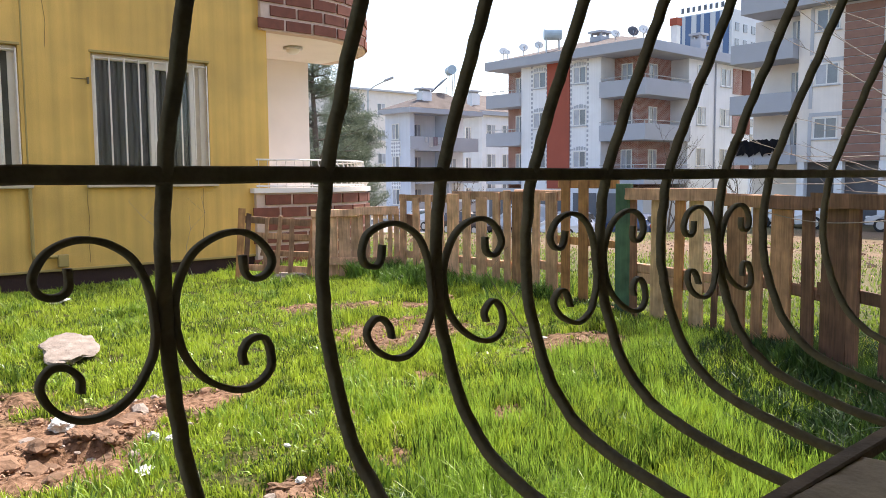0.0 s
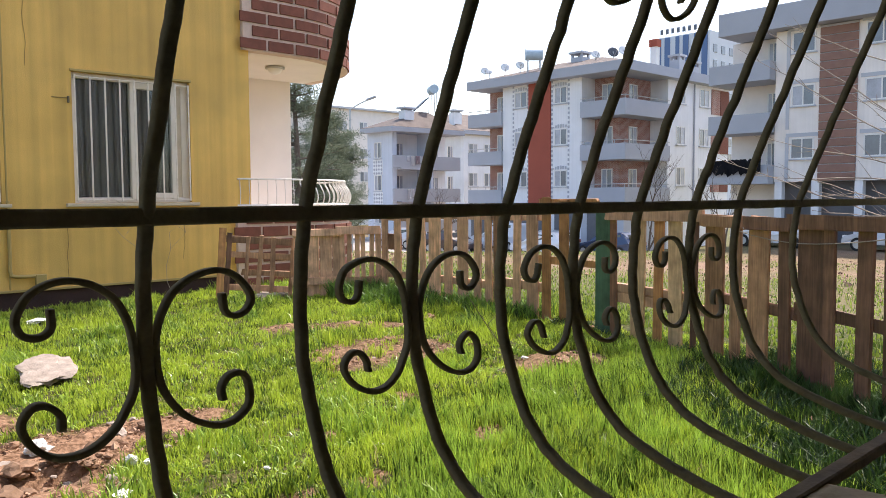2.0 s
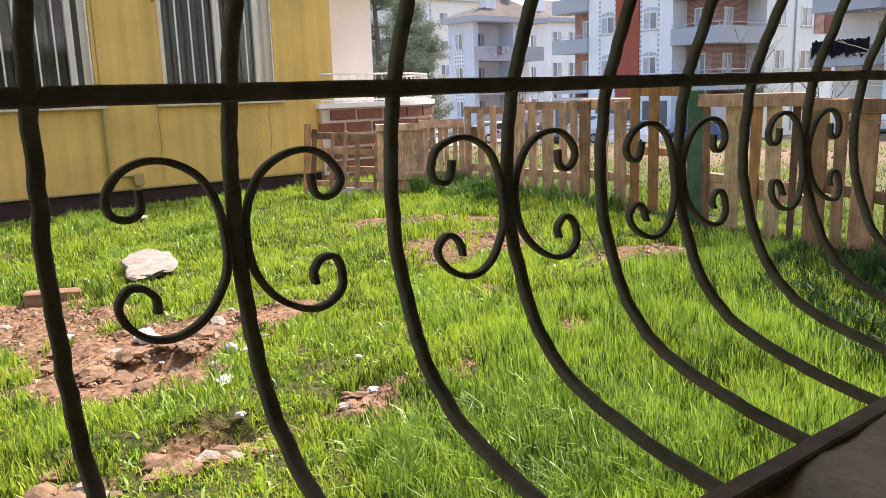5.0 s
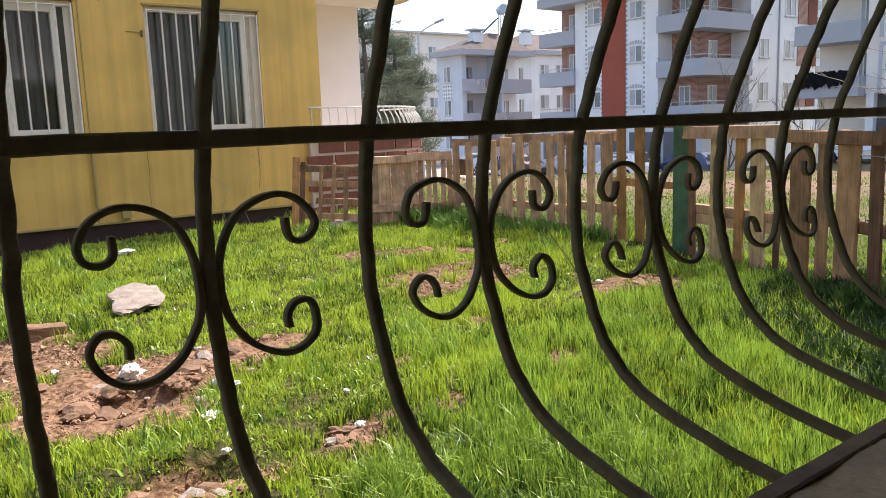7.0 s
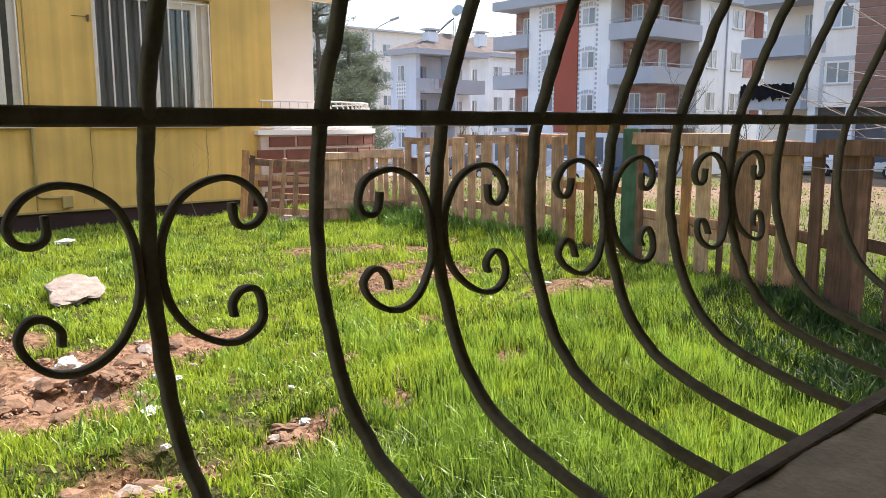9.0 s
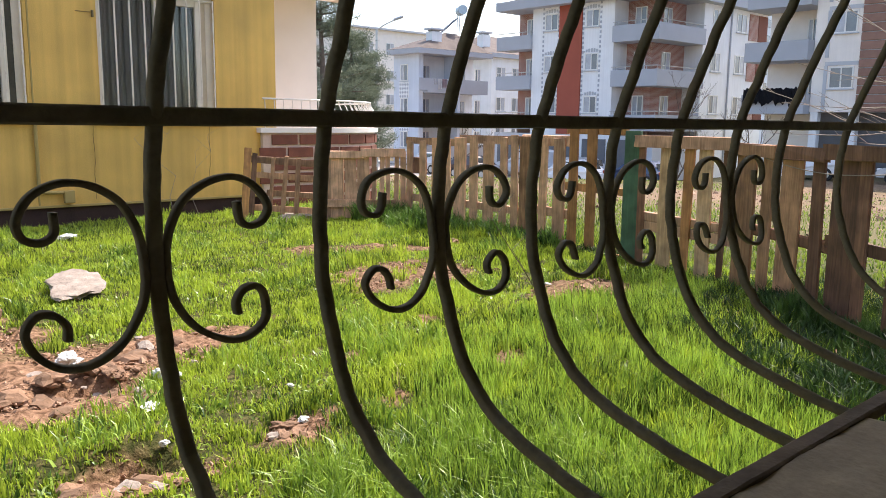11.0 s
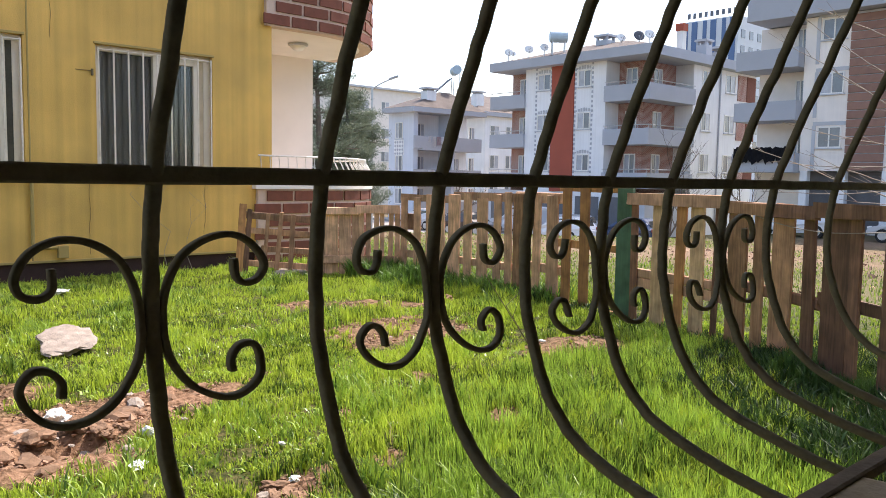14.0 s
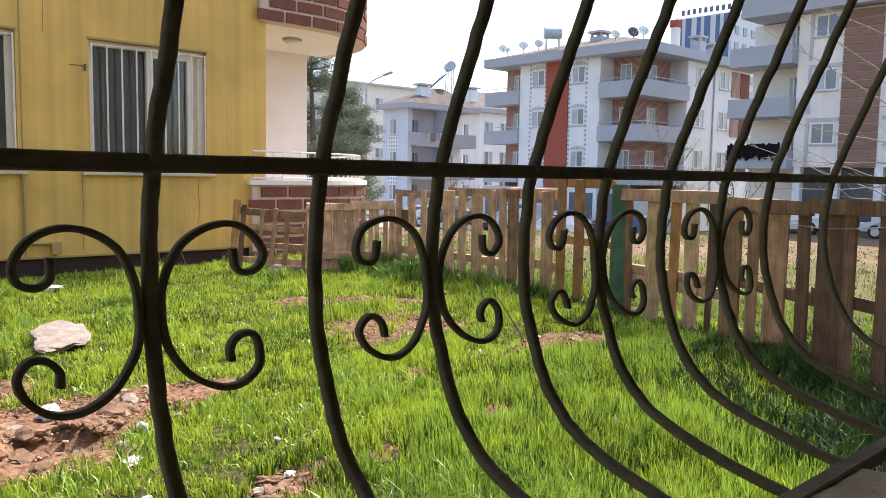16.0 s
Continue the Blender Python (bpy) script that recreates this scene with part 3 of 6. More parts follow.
def fence_panel(a, b, slats, rails, label, mat=WOOD, tilt=0.0, sag=0.0):
    """A pallet stood on edge from a to b. slats: (from, to, bottom, top) along it; rails: (from, to, bottom, top, side)."""
    turn = math.degrees(math.atan2(b[1] - a[1], b[0] - a[0]))
    z = ground_z(a[0], a[1])
    ob = thing("pallet_fence", label, "pallet fence", pose(a[0], a[1], z - 0.02, tilt, sag, turn), "pallets of the fence")
    for s in slats:
        board(ob, "slat", s[0], s[1], s[2], s[3] + random.uniform(-0.03, 0.02), 0, 0.02, s[4] if len(s) > 4 else mat, random.uniform(-1.3, 1.3), 0.007)
    for r in rails:
        slip = random.uniform(-0.02, 0.02)
        board(ob, "rail", r[0] + slip, r[1] + slip, r[2], r[3], 0.032 * r[4], 0.036, r[5] if len(r) > 5 else mat, 0, 0.011)
    return ob


def slat_row(n, length, width, bottom, top, jitter=0.02):
    out = []
    for i in range(n):
        c = width / 2 + (length - width) * i / (n - 1) + random.uniform(-1, 1) * jitter
        w = width * random.uniform(0.8, 1.15)
        out.append((c - w / 2, c + w / 2, bottom + random.uniform(-0.02, 0.02), top + random.uniform(-0.025, 0.025)))
    return out


def seg(a, b):
    return math.hypot(b[0] - a[0], b[1] - a[1])


# low back run between the house and the tall run
A, B, C, D = (4.90, 9.30), (5.76, 8.85), (6.27, 8.50), (6.75, 8.25)
E1, F1, G1, H1, I1, J1, K1 = (6.68, 7.15), (6.60, 6.05), (6.42, 4.95), (6.30, 4.42), (6.0, 3.18), (5.36, 2.20), (4.72, 1.22)
L = seg(A, B)
fence_panel(A, B, [(0.0, 0.085, 0, 0.96, WOOD_ORANGE), (0.09, 0.15, 0.02, 0.93, WOOD_DARK), (0.33, 0.375, 0.02, 0.88), (0.485, 0.54, 0, 0.90), (0.665, 0.72, 0, 0.90), (0.90, 0.95, 0, 0.91)],
            [(0.05, L, 0.79, 0.87, 1), (0.05, L, 0.60, 0.67, 1), (0.30, L, 0.38, 0.45, 1), (0.05, L, 0.18, 0.25, 1)],
            "brown wooden pallet lattice leaning beside the yellow house", WOOD_MID, tilt=-3, sag=4.5)
L = seg(B, C)
fence_panel(B, C, slat_row(7, L, 0.088, 0.0, 0.88, 0.004), [(0, L, 0.83, 0.92, -1), (0, L, 0.20, 0.29, -1)], "close-boarded brown pallet in the low back fence")
L = seg(C, D)
fence_panel(C, D, slat_row(6, L, 0.062, 0.0, 0.90, 0.008), [(-0.05, L, 0.86, 0.96, -1), (0, L, 0.20, 0.29, -1)], "gapped brown pallet in the low back fence")
L = seg(D, E1)
fence_panel(D, E1, [(0.035, 0.165, 0.02, 1.10), (0.33, 0.46, 0.0, 1.11), (0.585, 0.70, 0.0, 1.12), (0.86, 0.97, 0.02, 1.12)],
            [(0, L, 1.04, 1.12, 1), (0, L, 0.30, 0.38, 1), (0.03, 0.40, 0.66, 0.86, 1, WOOD_DARK)], "tall brown pallet with narrow gapped slats")
L = seg(E1, F1)
fence_panel(E1, F1, [(-0.07, 0.145, 0.0, 1.13), (0.235, 0.37, 0.02, 1.15), (0.485, 0.655, 0.0, 1.14), (0.765, 0.88, 0.0, 1.15), (0.965, 1.075, 0.02, 1.19)],
            [(0, L, 1.09, 1.175, 1), (0, L, 0.315, 0.395, 1)], "tall brown pallet with wide gapped slats")
L = 0.80
fence_panel(F1, G1, [(-0.01, 0.165, 0.0, 1.20, WOOD_MID), (0.33, 0.45, 0.0, 1.16), (0.575, 0.75, 0.0, 1.18)],
            [(0, L, 1.085, 1.19, 1), (0, L, 0.355, 0.445, 1)], "brown pallet with three broad slats")
T1 = (F1[0] + (G1[0] - F1[0]) * 0.72 - 0.03, F1[1] + (G1[1] - F1[1]) * 0.72)
L = 0.78
fence_panel(T1, (T1[0] - 0.161, T1[1] - 0.987), [(0.035, 0.157, 0.0, 1.33), (0.306, 0.435, 0.0, 1.31)],
            [(-0.05, L, 0.65, 0.725, 1), (-0.05, L, 0.0, 0.08, 1), (-0.05, L, 1.22, 1.31, 1)], "taller open orange-brown pallet frame in the fence", WOOD_ORANGE)
post = thing("fence_post", "green painted wooden post in the pallet fence", "fence post", pose(6.29, 4.36, ground_z(6.29, 4.36) - 0.03, 0, 0, -80))
part("post", boxed(-0.075, 0.075, -0.03, 0.03, 0, 1.28, 0.004), GREEN, post)
L = seg(H1, I1)
fence_panel(H1, I1, [(0.166, 0.245, 0, 1.20, WOOD_DARK), (0.424, 0.592, 0, 1.22, WOOD_LIGHT), (0.70, 0.805, 0, 1.18, WOOD_ORANGE), (0.895, 1.038, 0, 1.20, WOOD_LIGHT), (1.13, 1.19, 0.02, 1.20, WOOD_DARK)],
            [(0.12, L, 1.125, 1.225, -1), (0.12, L * 0.86, 0.457, 0.54, 1), (0.12, L, 0.365, 0.445, 1)], "broad-boarded brown pallet with double middle rails")
# the last two pallets take darker wood in place of the shade there
L = seg(I1, J1)
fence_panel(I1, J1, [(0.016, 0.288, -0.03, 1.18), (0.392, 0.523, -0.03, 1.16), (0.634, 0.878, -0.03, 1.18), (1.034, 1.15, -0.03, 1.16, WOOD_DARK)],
            [(0.0, L * 0.52, 1.10, 1.185, -1), (L * 0.53, L, 1.095, 1.18, -1, WOOD_DARK), (0, L, 0.50, 0.58, 1, WOOD_DARK)], "brown pallet with broad boards, shade painted into its wood", WOOD_MID)
L = seg(J1, K1)
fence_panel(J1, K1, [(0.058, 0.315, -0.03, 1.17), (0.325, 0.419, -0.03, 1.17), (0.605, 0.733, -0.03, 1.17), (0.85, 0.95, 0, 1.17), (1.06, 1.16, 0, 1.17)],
            [(0, L, 1.10, 1.185, -1, WOOD_DARK), (0, L, 0.52, 0.60, 1, WOOD_DARK)], "pallet at the end of the fence near the window, shade painted into its dark wood", WOOD_DARK)


# ---------------------------------------------------------------- yellow house
YW = 10.3
house = thing("yellow_house", "yellow rendered house with barred windows and round brick balcony", "house", pose(0, 0, 0))


W1, W2 = (3.57, 5.11, 1.27, 2.89), (1.20, 2.75, 1.27, 2.89)
for q in ((-8, W2[0], 0.22, 7.5), (W2[0], W2[1], 0.22, W2[2]), (W2[0], W2[1], W2[3], 7.5), (W2[1], W1[0], 0.22, 7.5), (W1[0], W1[1], 0.22, W1[2]), (W1[0], W1[1], W1[3], 7.5), (W1[1], 6.02, 0.22, 7.5)):
    part("wall", boxed(q[0], q[1], YW, YW + 0.3, q[2], q[3]), YELLOW, house, "yellow painted render, streaked and hairline cracked")
part("wall", boxed(5.72, 6.02, YW + 0.3, 12.6, 0.22, 7.5), YELLOW, house)
part("wall", boxed(5.72, 8.2, 12.6, 18, -0.6, 7.5), CREAM, house, "cream white render behind the balcony")
part("wall", boxed(-8, 5.72, 14, 18, -0.6, 7.5), YELLOW_EDGE, house)
part("plinth", boxed(-8, 6.0, YW + 0.03, YW + 0.3, -0.4, 0.22), PLINTH, house, "dark brown damp plinth")
part("trim", boxed(-8, 6.02, YW - 0.012, YW + 0.02, 0.215, 0.245, 0.004), YELLOW_EDGE, house)
part("roof", boxed(-8.2, 8.4, 9.9, 18.2, 7.5, 7.7), CREAM, house)
for xa in (2.79,):
    part("pilaster_edge", boxed(xa, xa + 0.02, YW - 0.01, YW + 0.01, 0.25, 7.4, 0.004), YELLOW_EDGE, house)


SILL = material("tan_stone", (0.55, 0.45, 0.32), 0.9, 0, 0.12, 6, 80, 0.3)


def house_window(o):
    a, b, c, d = o
    win = new("window")
    win.parent = house
    win.matrix_basis = pose(0, 0, 0)
    bm = bmesh.new()
    y0, y1 = YW + 0.07, YW + 0.13
    mid = a + (b - a) * 0.48
    for q in ((a, b, c, c + 0.07), (a, b, d - 0.07, d), (a, a + 0.06, c + 0.07, d - 0.07), (b - 0.10, b, c + 0.07, d - 0.07)):
        box(bm, q[0], q[1], y0, y1, q[2], q[3], 0.004)
    for q in ((mid, mid + 0.09, c + 0.05, d - 0.05), (b - 0.25, b - 0.175, c + 0.05, d - 0.05)):
        box(bm, q[0], q[1], y0 - 0.02, y1 - 0.005, q[2], q[3], 0.004)
    box(bm, mid, b - 0.2, y0 - 0.018, y1 - 0.006, c + 0.06, c + 0.13, 0.004)
    box(bm, mid, b - 0.2, y0 - 0.018, y1 - 0.006, d - 0.14, d - 0.06, 0.004)
    part("window_frame", bm, CREAM_PVC, win, "cream white plastic sliding window frame")
    # W2's strip takes the dark curtain colour in place of a dark gap
    part("side_panel", boxed(b - 0.175, b - 0.10, y0 + 0.01, y1 - 0.01, c + 0.07, d - 0.07), SILL if a > 3 else CURTAIN, win)
    pane = part("pane", boxed(a + 0.05, mid + 0.02, y1 - 0.03, y1 - 0.024, c + 0.06, d - 0.06), GLASS_CLEAR, win)
    pane2 = part("pane", boxed(mid + 0.06, b - 0.2, y1 - 0.045, y1 - 0.039, c + 0.1, d - 0.1), GLASS_CLEAR, win)
    for g in (pane, pane2):
        g.visible_shadow = False
    # net curtain hanging in folds
    bm = bmesh.new()
    cols = 90
    prev = None
    for i in range(cols + 1):
        x = a + 0.03 + (b - a - 0.06) * i / cols
        y = YW + 0.20 + 0.018 * math.sin(i * 0.9) + 0.012 * math.sin(i * 0.37 + 1)
        now = (bm.verts.new((x, y, c + 0.02)), bm.verts.new((x, y, d - 0.02)))
        if prev:
            bm.faces.new((prev[0], now[0], now[1], prev[1]))
        prev = now
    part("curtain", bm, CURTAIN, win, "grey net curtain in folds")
    part("sill", boxed(a - 0.11, b + 0.09, YW - 0.06, YW + 0.07, c - 0.045, c - 0.002, 0.006), SILL, win, "pale stone sill")
    tr = 0.014
    for q in ((a + 0.02, b - 0.02, c + 0.03, c + 0.03 + tr * 1.4), (a + 0.02, b - 0.02, d - 0.05 - tr, d - 0.05)):
        part("grille_rail", boxed(q[0], q[1], YW - 0.012, YW + 0.01, q[2], q[3], 0.003), CREAM_IRON, win, "white painted grille rail")
    n = 9
    for i in range(n):
        x = a + 0.03 + (b - a - 0.06) * i / (n - 1)
        part("window_bar", boxed(x - 0.010, x + 0.010, YW - 0.026, YW - 0.014, c + 0.02, d - 0.04, 0.003), CREAM_IRON, win)
    # near-black sheet painted as the darkness of the unlit room
    part("dark_room_sheet", boxed(a - 0.1, b + 0.1, YW + 0.6, YW + 0.65, c - 0.2, d + 0.2), DARK, win)
    bm = bmesh.new()
    box(bm, a - 0.02, b + 0.02, YW - 0.02, YW + 0.02, d, d + 0.03, 0.004)
    part("lintel_trim", bm, YELLOW_EDGE, win)


GLASS_CLEAR = bpy.data.materials.new("window_glass")
GLASS_CLEAR.use_nodes = True
gb = GLASS_CLEAR.node_tree.nodes["Principled BSDF"]
gb.inputs["Base Color"].default_value = (0.85, 0.9, 0.9, 1)
gb.inputs["Roughness"].default_value, gb.inputs["Transmission Weight"].default_value, gb.inputs["IOR"].default_value = 0.02, 1.0, 1.45
house_window(W1)
house_window(W2)

# rounded balcony: straight front, then a quarter turn
BC, BR = (6.8, 12.1), 1.88


def outline(r, z, bm, start=5.76):
    pts = [(start, BC[1] - r)]
    for i in range(19):
        t = math.radians(-90 + 5 * i)
        pts.append((BC[0] + r * math.cos(t), BC[1] + r * math.sin(t)))
    pts.append((BC[0] + r, 12.6))
    return pts


def ring_wall(r0, r1, z0, z1, start=5.76):
    bm = bmesh.new()
    po, pi = outline(r1, 0, bm, start), outline(r0, 0, bm, start)
    cols = []
    for a, b in zip(po, pi):
        cols.append([bm.verts.new((*a, z0)), bm.verts.new((*a, z1)), bm.verts.new((*b, z1)), bm.verts.new((*b, z0))])
    for c0, c1 in zip(cols, cols[1:]):
        for s in range(4):
            bm.faces.new((c0[s], c1[s], c1[(s + 1) % 4], c0[(s + 1) % 4]))
    bm.faces.new(cols[0])
    bm.faces.new(cols[-1][::-1])
    bmesh.ops.recalc_face_normals(bm, faces=list(bm.faces))
    return bm


def slab(r, z0, z1, start=5.76):
    bm = bmesh.new()
    pts = outline(r, 0, bm, start) + [(start, 12.6)]
    lo, hi = [bm.verts.new((*p, z0)) for p in pts], [bm.verts.new((*p, z1)) for p in pts]
    bm.faces.new(lo[::-1])
    bm.faces.new(hi)
    n = len(pts)
    for s in range(n):
        bm.faces.new((lo[s], lo[(s + 1) % n], hi[(s + 1) % n], hi[s]))
    return bm


balcony = new("balcony")
balcony.parent = house
part("base", ring_wall(BR - 0.2, BR - 0.012, -0.5, 1.12), MORTAR, balcony, "pale mortar bed of the brick balcony base")
part("coping", ring_wall(BR - 0.24, BR + 0.04, 1.12, 1.19, 5.70), CREAM, balcony, "pale stone coping")
part("floor_slab", slab(BR - 0.21, 0.6, 0.75), CREAM, balcony)
part("ceiling_slab", slab(BR - 0.2, 3.432, 3.56, 6.03), CREAM, balcony, "cream underside of the upper balcony")
part("parapet", ring_wall(BR - 0.2, BR - 0.010, 3.43, 4.75, 5.90), MORTAR, balcony, "upper balcony parapet")
lampo = new("ceiling_lamp")
lampo.parent = balcony
bm = bmesh.new()
bmesh.ops.create_uvsphere(bm, u_segments=20, v_segments=10, radius=0.125, matrix=Matrix.Translation((7.05, 11.25, 3.41)) @ Matrix.Diagonal((1, 1, 0.85, 1)))
part("shade", bm, PVC, lampo, "round cream glass shade", smooth=True)
bm = bmesh.new()
bmesh.ops.create_cone(bm, cap_ends=True, segments=24, radius1=0.155, radius2=0.155, depth=0.03, matrix=Matrix.Translation((7.05, 11.25, 3.405)))
part("rim", bm, STEEL, lampo)
# white metal railing, bowed outwards round the turn
path = outline(BR - 0.08, 0, None, 5.80)
rail = new("railing")
rail.parent = balcony
for z in (1.60, 1.22):
    bm = bmesh.new()
    tube(bm, [(p[0], p[1], z) for p in path], 0.013, 6)
    part("rail", bm, WHITE_IRON, rail)
for i in range(7):
    x = 5.84 + 0.15 * i
    bm = bmesh.new()
    tube(bm, [(x, BC[1] - BR + 0.08, 1.14), (x, BC[1] - BR + 0.06, 1.38), (x, BC[1] - BR + 0.08, 1.60)], 0.006, 5)
    part("baluster", bm, WHITE_IRON, rail)
for i in range(22):
    t = math.radians(-88 + 4.2 * i)
    bm = bmesh.new()
    line = []
    for k in range(9):
        s = k / 8
        r = BR - 0.08 + 0.10 * math.sin(math.pi * min(1, s * 1.15)) * (1 if s < 0.9 else 0.5)
        line.append((BC[0] + r * math.cos(t), BC[1] + r * math.sin(t), 1.14 + 0.46 * s))
    tube(bm, line, 0.011, 5)
    part("baluster", bm, WHITE_IRON, rail)
# thin drain pipe and cracks on the house
drain = new("drain_pipe")
drain.parent = house
bm = bmesh.new()
tube(bm, smooth_line([(2.80, YW - 0.03, 1.30), (2.80, YW - 0.03, 0.62), (2.80, YW - 0.03, 0.46), (2.85, YW - 0.035, 0.41), (3.10, YW - 0.04, 0.40)], 4), 0.022, 8)
part("pipe", bm, YELLOW_EDGE, drain)
part("outlet", boxed(3.07, 3.19, YW - 0.07, YW - 0.005, 0.27, 0.42, 0.006), YELLOW_EDGE, drain)
CRACK = material("crack_line", (0.20, 0.13, 0.05), 0.95, 0, 0.2, 9, 90, 0)
for xa, za, zb, sd in ((3.46, 0.3, 1.2, 3), (4.98, 0.5, 1.2, 5), (3.05, 2.9, 5.0, 8)):
    bm = bmesh.new()
    prev = None
    for k in range(25):
        z = za + (zb - za) * k / 24
        x = xa + 0.03 * noise.noise(Vector((sd, z * 3, 0))) + 0.01 * noise.noise(Vector((sd, z * 14, 4)))
        now = (bm.verts.new((x - 0.003, YW - 0.004, z)), bm.verts.new((x + 0.003, YW - 0.004, z)))
        if prev:
            bm.faces.new((prev[0], prev[1], now[1], now[0]))
        prev = now
    part("crack", bm, CRACK, house, "dark hairline crack")


part("crack", boxed(3.33, 3.51, YW - 0.006, YW + 0.002, 2.553, 2.562), CRACK, house, "dark hairline crack")
part("shutter_catch", boxed(3.512, 3.535, YW - 0.03, YW + 0.002, 2.50, 2.58, 0.003), IRON, house, "small dark iron shutter catch")


# ---------------------------------------------------------------- apartment buildings on the street
def far_window(parent, face, c, u0, u1, z0, z1, name="window", curtain=True):
    """A window in a face. face 'x': plane x = c facing -x, u along y; face 'y': plane y = c facing -y, u along x."""
    def bx(bm, a, b, d0, d1, e, f):
        return box(bm, c - d1, c - d0, a, b, e, f) if face == "x" else box(bm, a, b, c - d1, c - d0, e, f)
    win = new(name)
    win.parent = parent
    bm = bmesh.new()
    w = 0.07
    mid = (u0 + u1) / 2
    for q in ((u0, u1, z0, z0 + w), (u0, u1, z1 - w, z1), (u0, u0 + w, z0 + w, z1 - w), (u1 - w, u1, z0 + w, z1 - w), (mid - w / 2, mid + w / 2, z0 + w, z1 - w)):
        bx(bm, q[0], q[1], -0.02, 0.05, q[2], q[3])
    part("window_frame", bm, PVC, win)
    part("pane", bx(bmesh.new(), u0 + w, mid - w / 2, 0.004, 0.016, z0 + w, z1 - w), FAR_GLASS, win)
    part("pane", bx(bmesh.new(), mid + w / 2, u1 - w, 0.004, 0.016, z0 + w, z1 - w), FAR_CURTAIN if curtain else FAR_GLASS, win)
    part("sill", bx(bmesh.new(), u0 - 0.08, u1 + 0.08, 0.0, 0.12, z0 - 0.06, z0), GREY_LIGHT, win)
    return win


FAR_CURTAIN = material("far_curtained_glass", (0.42, 0.43, 0.47), 0.25, 0, 0.2, 2, 14, 0)
DARK_GREY = material("dark_mesh_dish", (0.10, 0.105, 0.12), 0.7, 0.3, 0.1, 5, 40, 0.05)
SIGN_GREY = material("sign_grey", (0.13, 0.15, 0.19), 0.6, 0, 0.05, 1, 10, 0)
COLLECTOR = material("solar_collector", (0.03, 0.035, 0.05), 0.5, 0, 0.1, 3, 30, 0.0)
GARAGE = material("grey_shutters", (0.13, 0.13, 0.14), 0.6, 0, 0.2, 1, 15, 0.1)


def lintel_scroll(parent, x, y, width, z):
    """A moulded crest over a window: a low arch of leaves."""
    bm = bmesh.new()
    for k in range(7):
        u = (k - 3) / 3
        h = 0.10 + 0.16 * (1 - u * u)
        box(bm, x - 0.05, x - 0.002, y + u * width / 2 - 0.085, y + u * width / 2 + 0.07, z, z + h, 0.02)
    part("lintel", bm, GREY_LIGHT, parent, "grey moulded crest over a window")


def dish(parent, x, y, z, r, mat, turn, lift=0.35):
    d = thing("satellite_dish", "pale satellite dish on a roof mast", "satellite dish", pose(x, y, z, 0, 0, turn), "satellite dishes on the roof")
    bm = bmesh.new()
    made = bmesh.ops.create_uvsphere(bm, u_segments=18, v_segments=12, radius=1.0)
    bmesh.ops.delete(bm, geom=[v for v in bm.verts if v.co.z > -0.72], context="VERTS")
    for v in bm.verts:
        v.co = Vector((v.co.x * r * 1.4, v.co.y * r * 1.4, (v.co.z + 0.72) * r * 1.0))
    bmesh.ops.transform(bm, matrix=pose(0, -0.1, r + lift, 65, 0, 0), verts=bm.verts)
    bmesh.ops.solidify(bm, geom=list(bm.faces), thickness=0.02)
    part("reflector", bm, mat, d, smooth=True)
    bm = bmesh.new()
    tube(bm, [(0, 0, 0), (0, 0, r + lift)], 0.035, 6)
    part("mast", bm, STEEL, d)
    bm = bmesh.new()
    tube(bm, [(0, -0.1, lift + 0.1), (0, -r * 1.15 - 0.1, r * 0.9 + lift)], 0.02, 5)
    part("feed_arm", bm, STEEL, d)
    return d


def balcony_front(parent, x0, x1, y0, y1, z0, z1, mat=GREY, railed=True):
    """A solid parapet balcony box, open above: slab and three sides."""
    b = new("balcony")
    b.parent = parent
    bm = bmesh.new()
    box(bm, x0, x1, y0, y1, z0, z0 + 0.16)
    box(bm, x0, x0 + 0.12, y0, y1, z0 + 0.16, z1)
    box(bm, x0 + 0.12, x1, y0, y0 + 0.12, z0 + 0.16, z1)
    box(bm, x0 + 0.12, x1, y1 - 0.12, y1, z0 + 0.16, z1)
    part("parapet", bm, mat, b, "grey rendered parapet")
    if railed:
        bm = bmesh.new()
        tube(bm, [(x0 + 0.06, y1, z1 + 0.22), (x0 + 0.06, y0 + 0.06, z1 + 0.22), (x1, y0 + 0.06, z1 + 0.22)], 0.03, 5)
        k = y0 + 0.06
        while k < y1:
            tube(bm, [(x0 + 0.06, k, z1), (x0 + 0.06, k, z1 + 0.22)], 0.02, 4)
            k += 0.8
        part("handrail", bm, STEEL, b)
    return b


# --- brick and white building with the grey balconies
b3 = thing("apartment_building", "four-storey white, red and brick apartment building with grey balconies", "building", pose(0, 0, 0))
X3, Y3 = 44.6, 29.7
QUOIN = mesh_from("quoin", boxed(-0.015, 0.015, -0.065, 0.065, 0, 0.17), GREY)
part("wall", boxed(X3 + 1.5, X3 + 14, Y3 + 1.4, 43.0, -2.6, 9.42), FAR_BRICK, b3, "red brick walls behind the balconies")
part("wall", boxed(X3, X3 + 1.6, 33.1, 40.3, -2.6, 9.42), WHITE, b3, "white rendered front")
part("wall", boxed(49.9, X3 + 14, Y3, Y3 + 1.6, -2.6, 9.42), WHITE, b3, "white rendered side")
part("red_band", boxed(X3 - 0.1, X3, 35.75, 37.75, 0.6, 9.42), RED, b3, "rust red rendered band")
bm = boxed(X3 - 0.9, X3 + 14.3, Y3 - 0.7, 43.2, 9.42, 10.05)
part("roof_edge", bm, GREY, b3, "grey roof fascia")
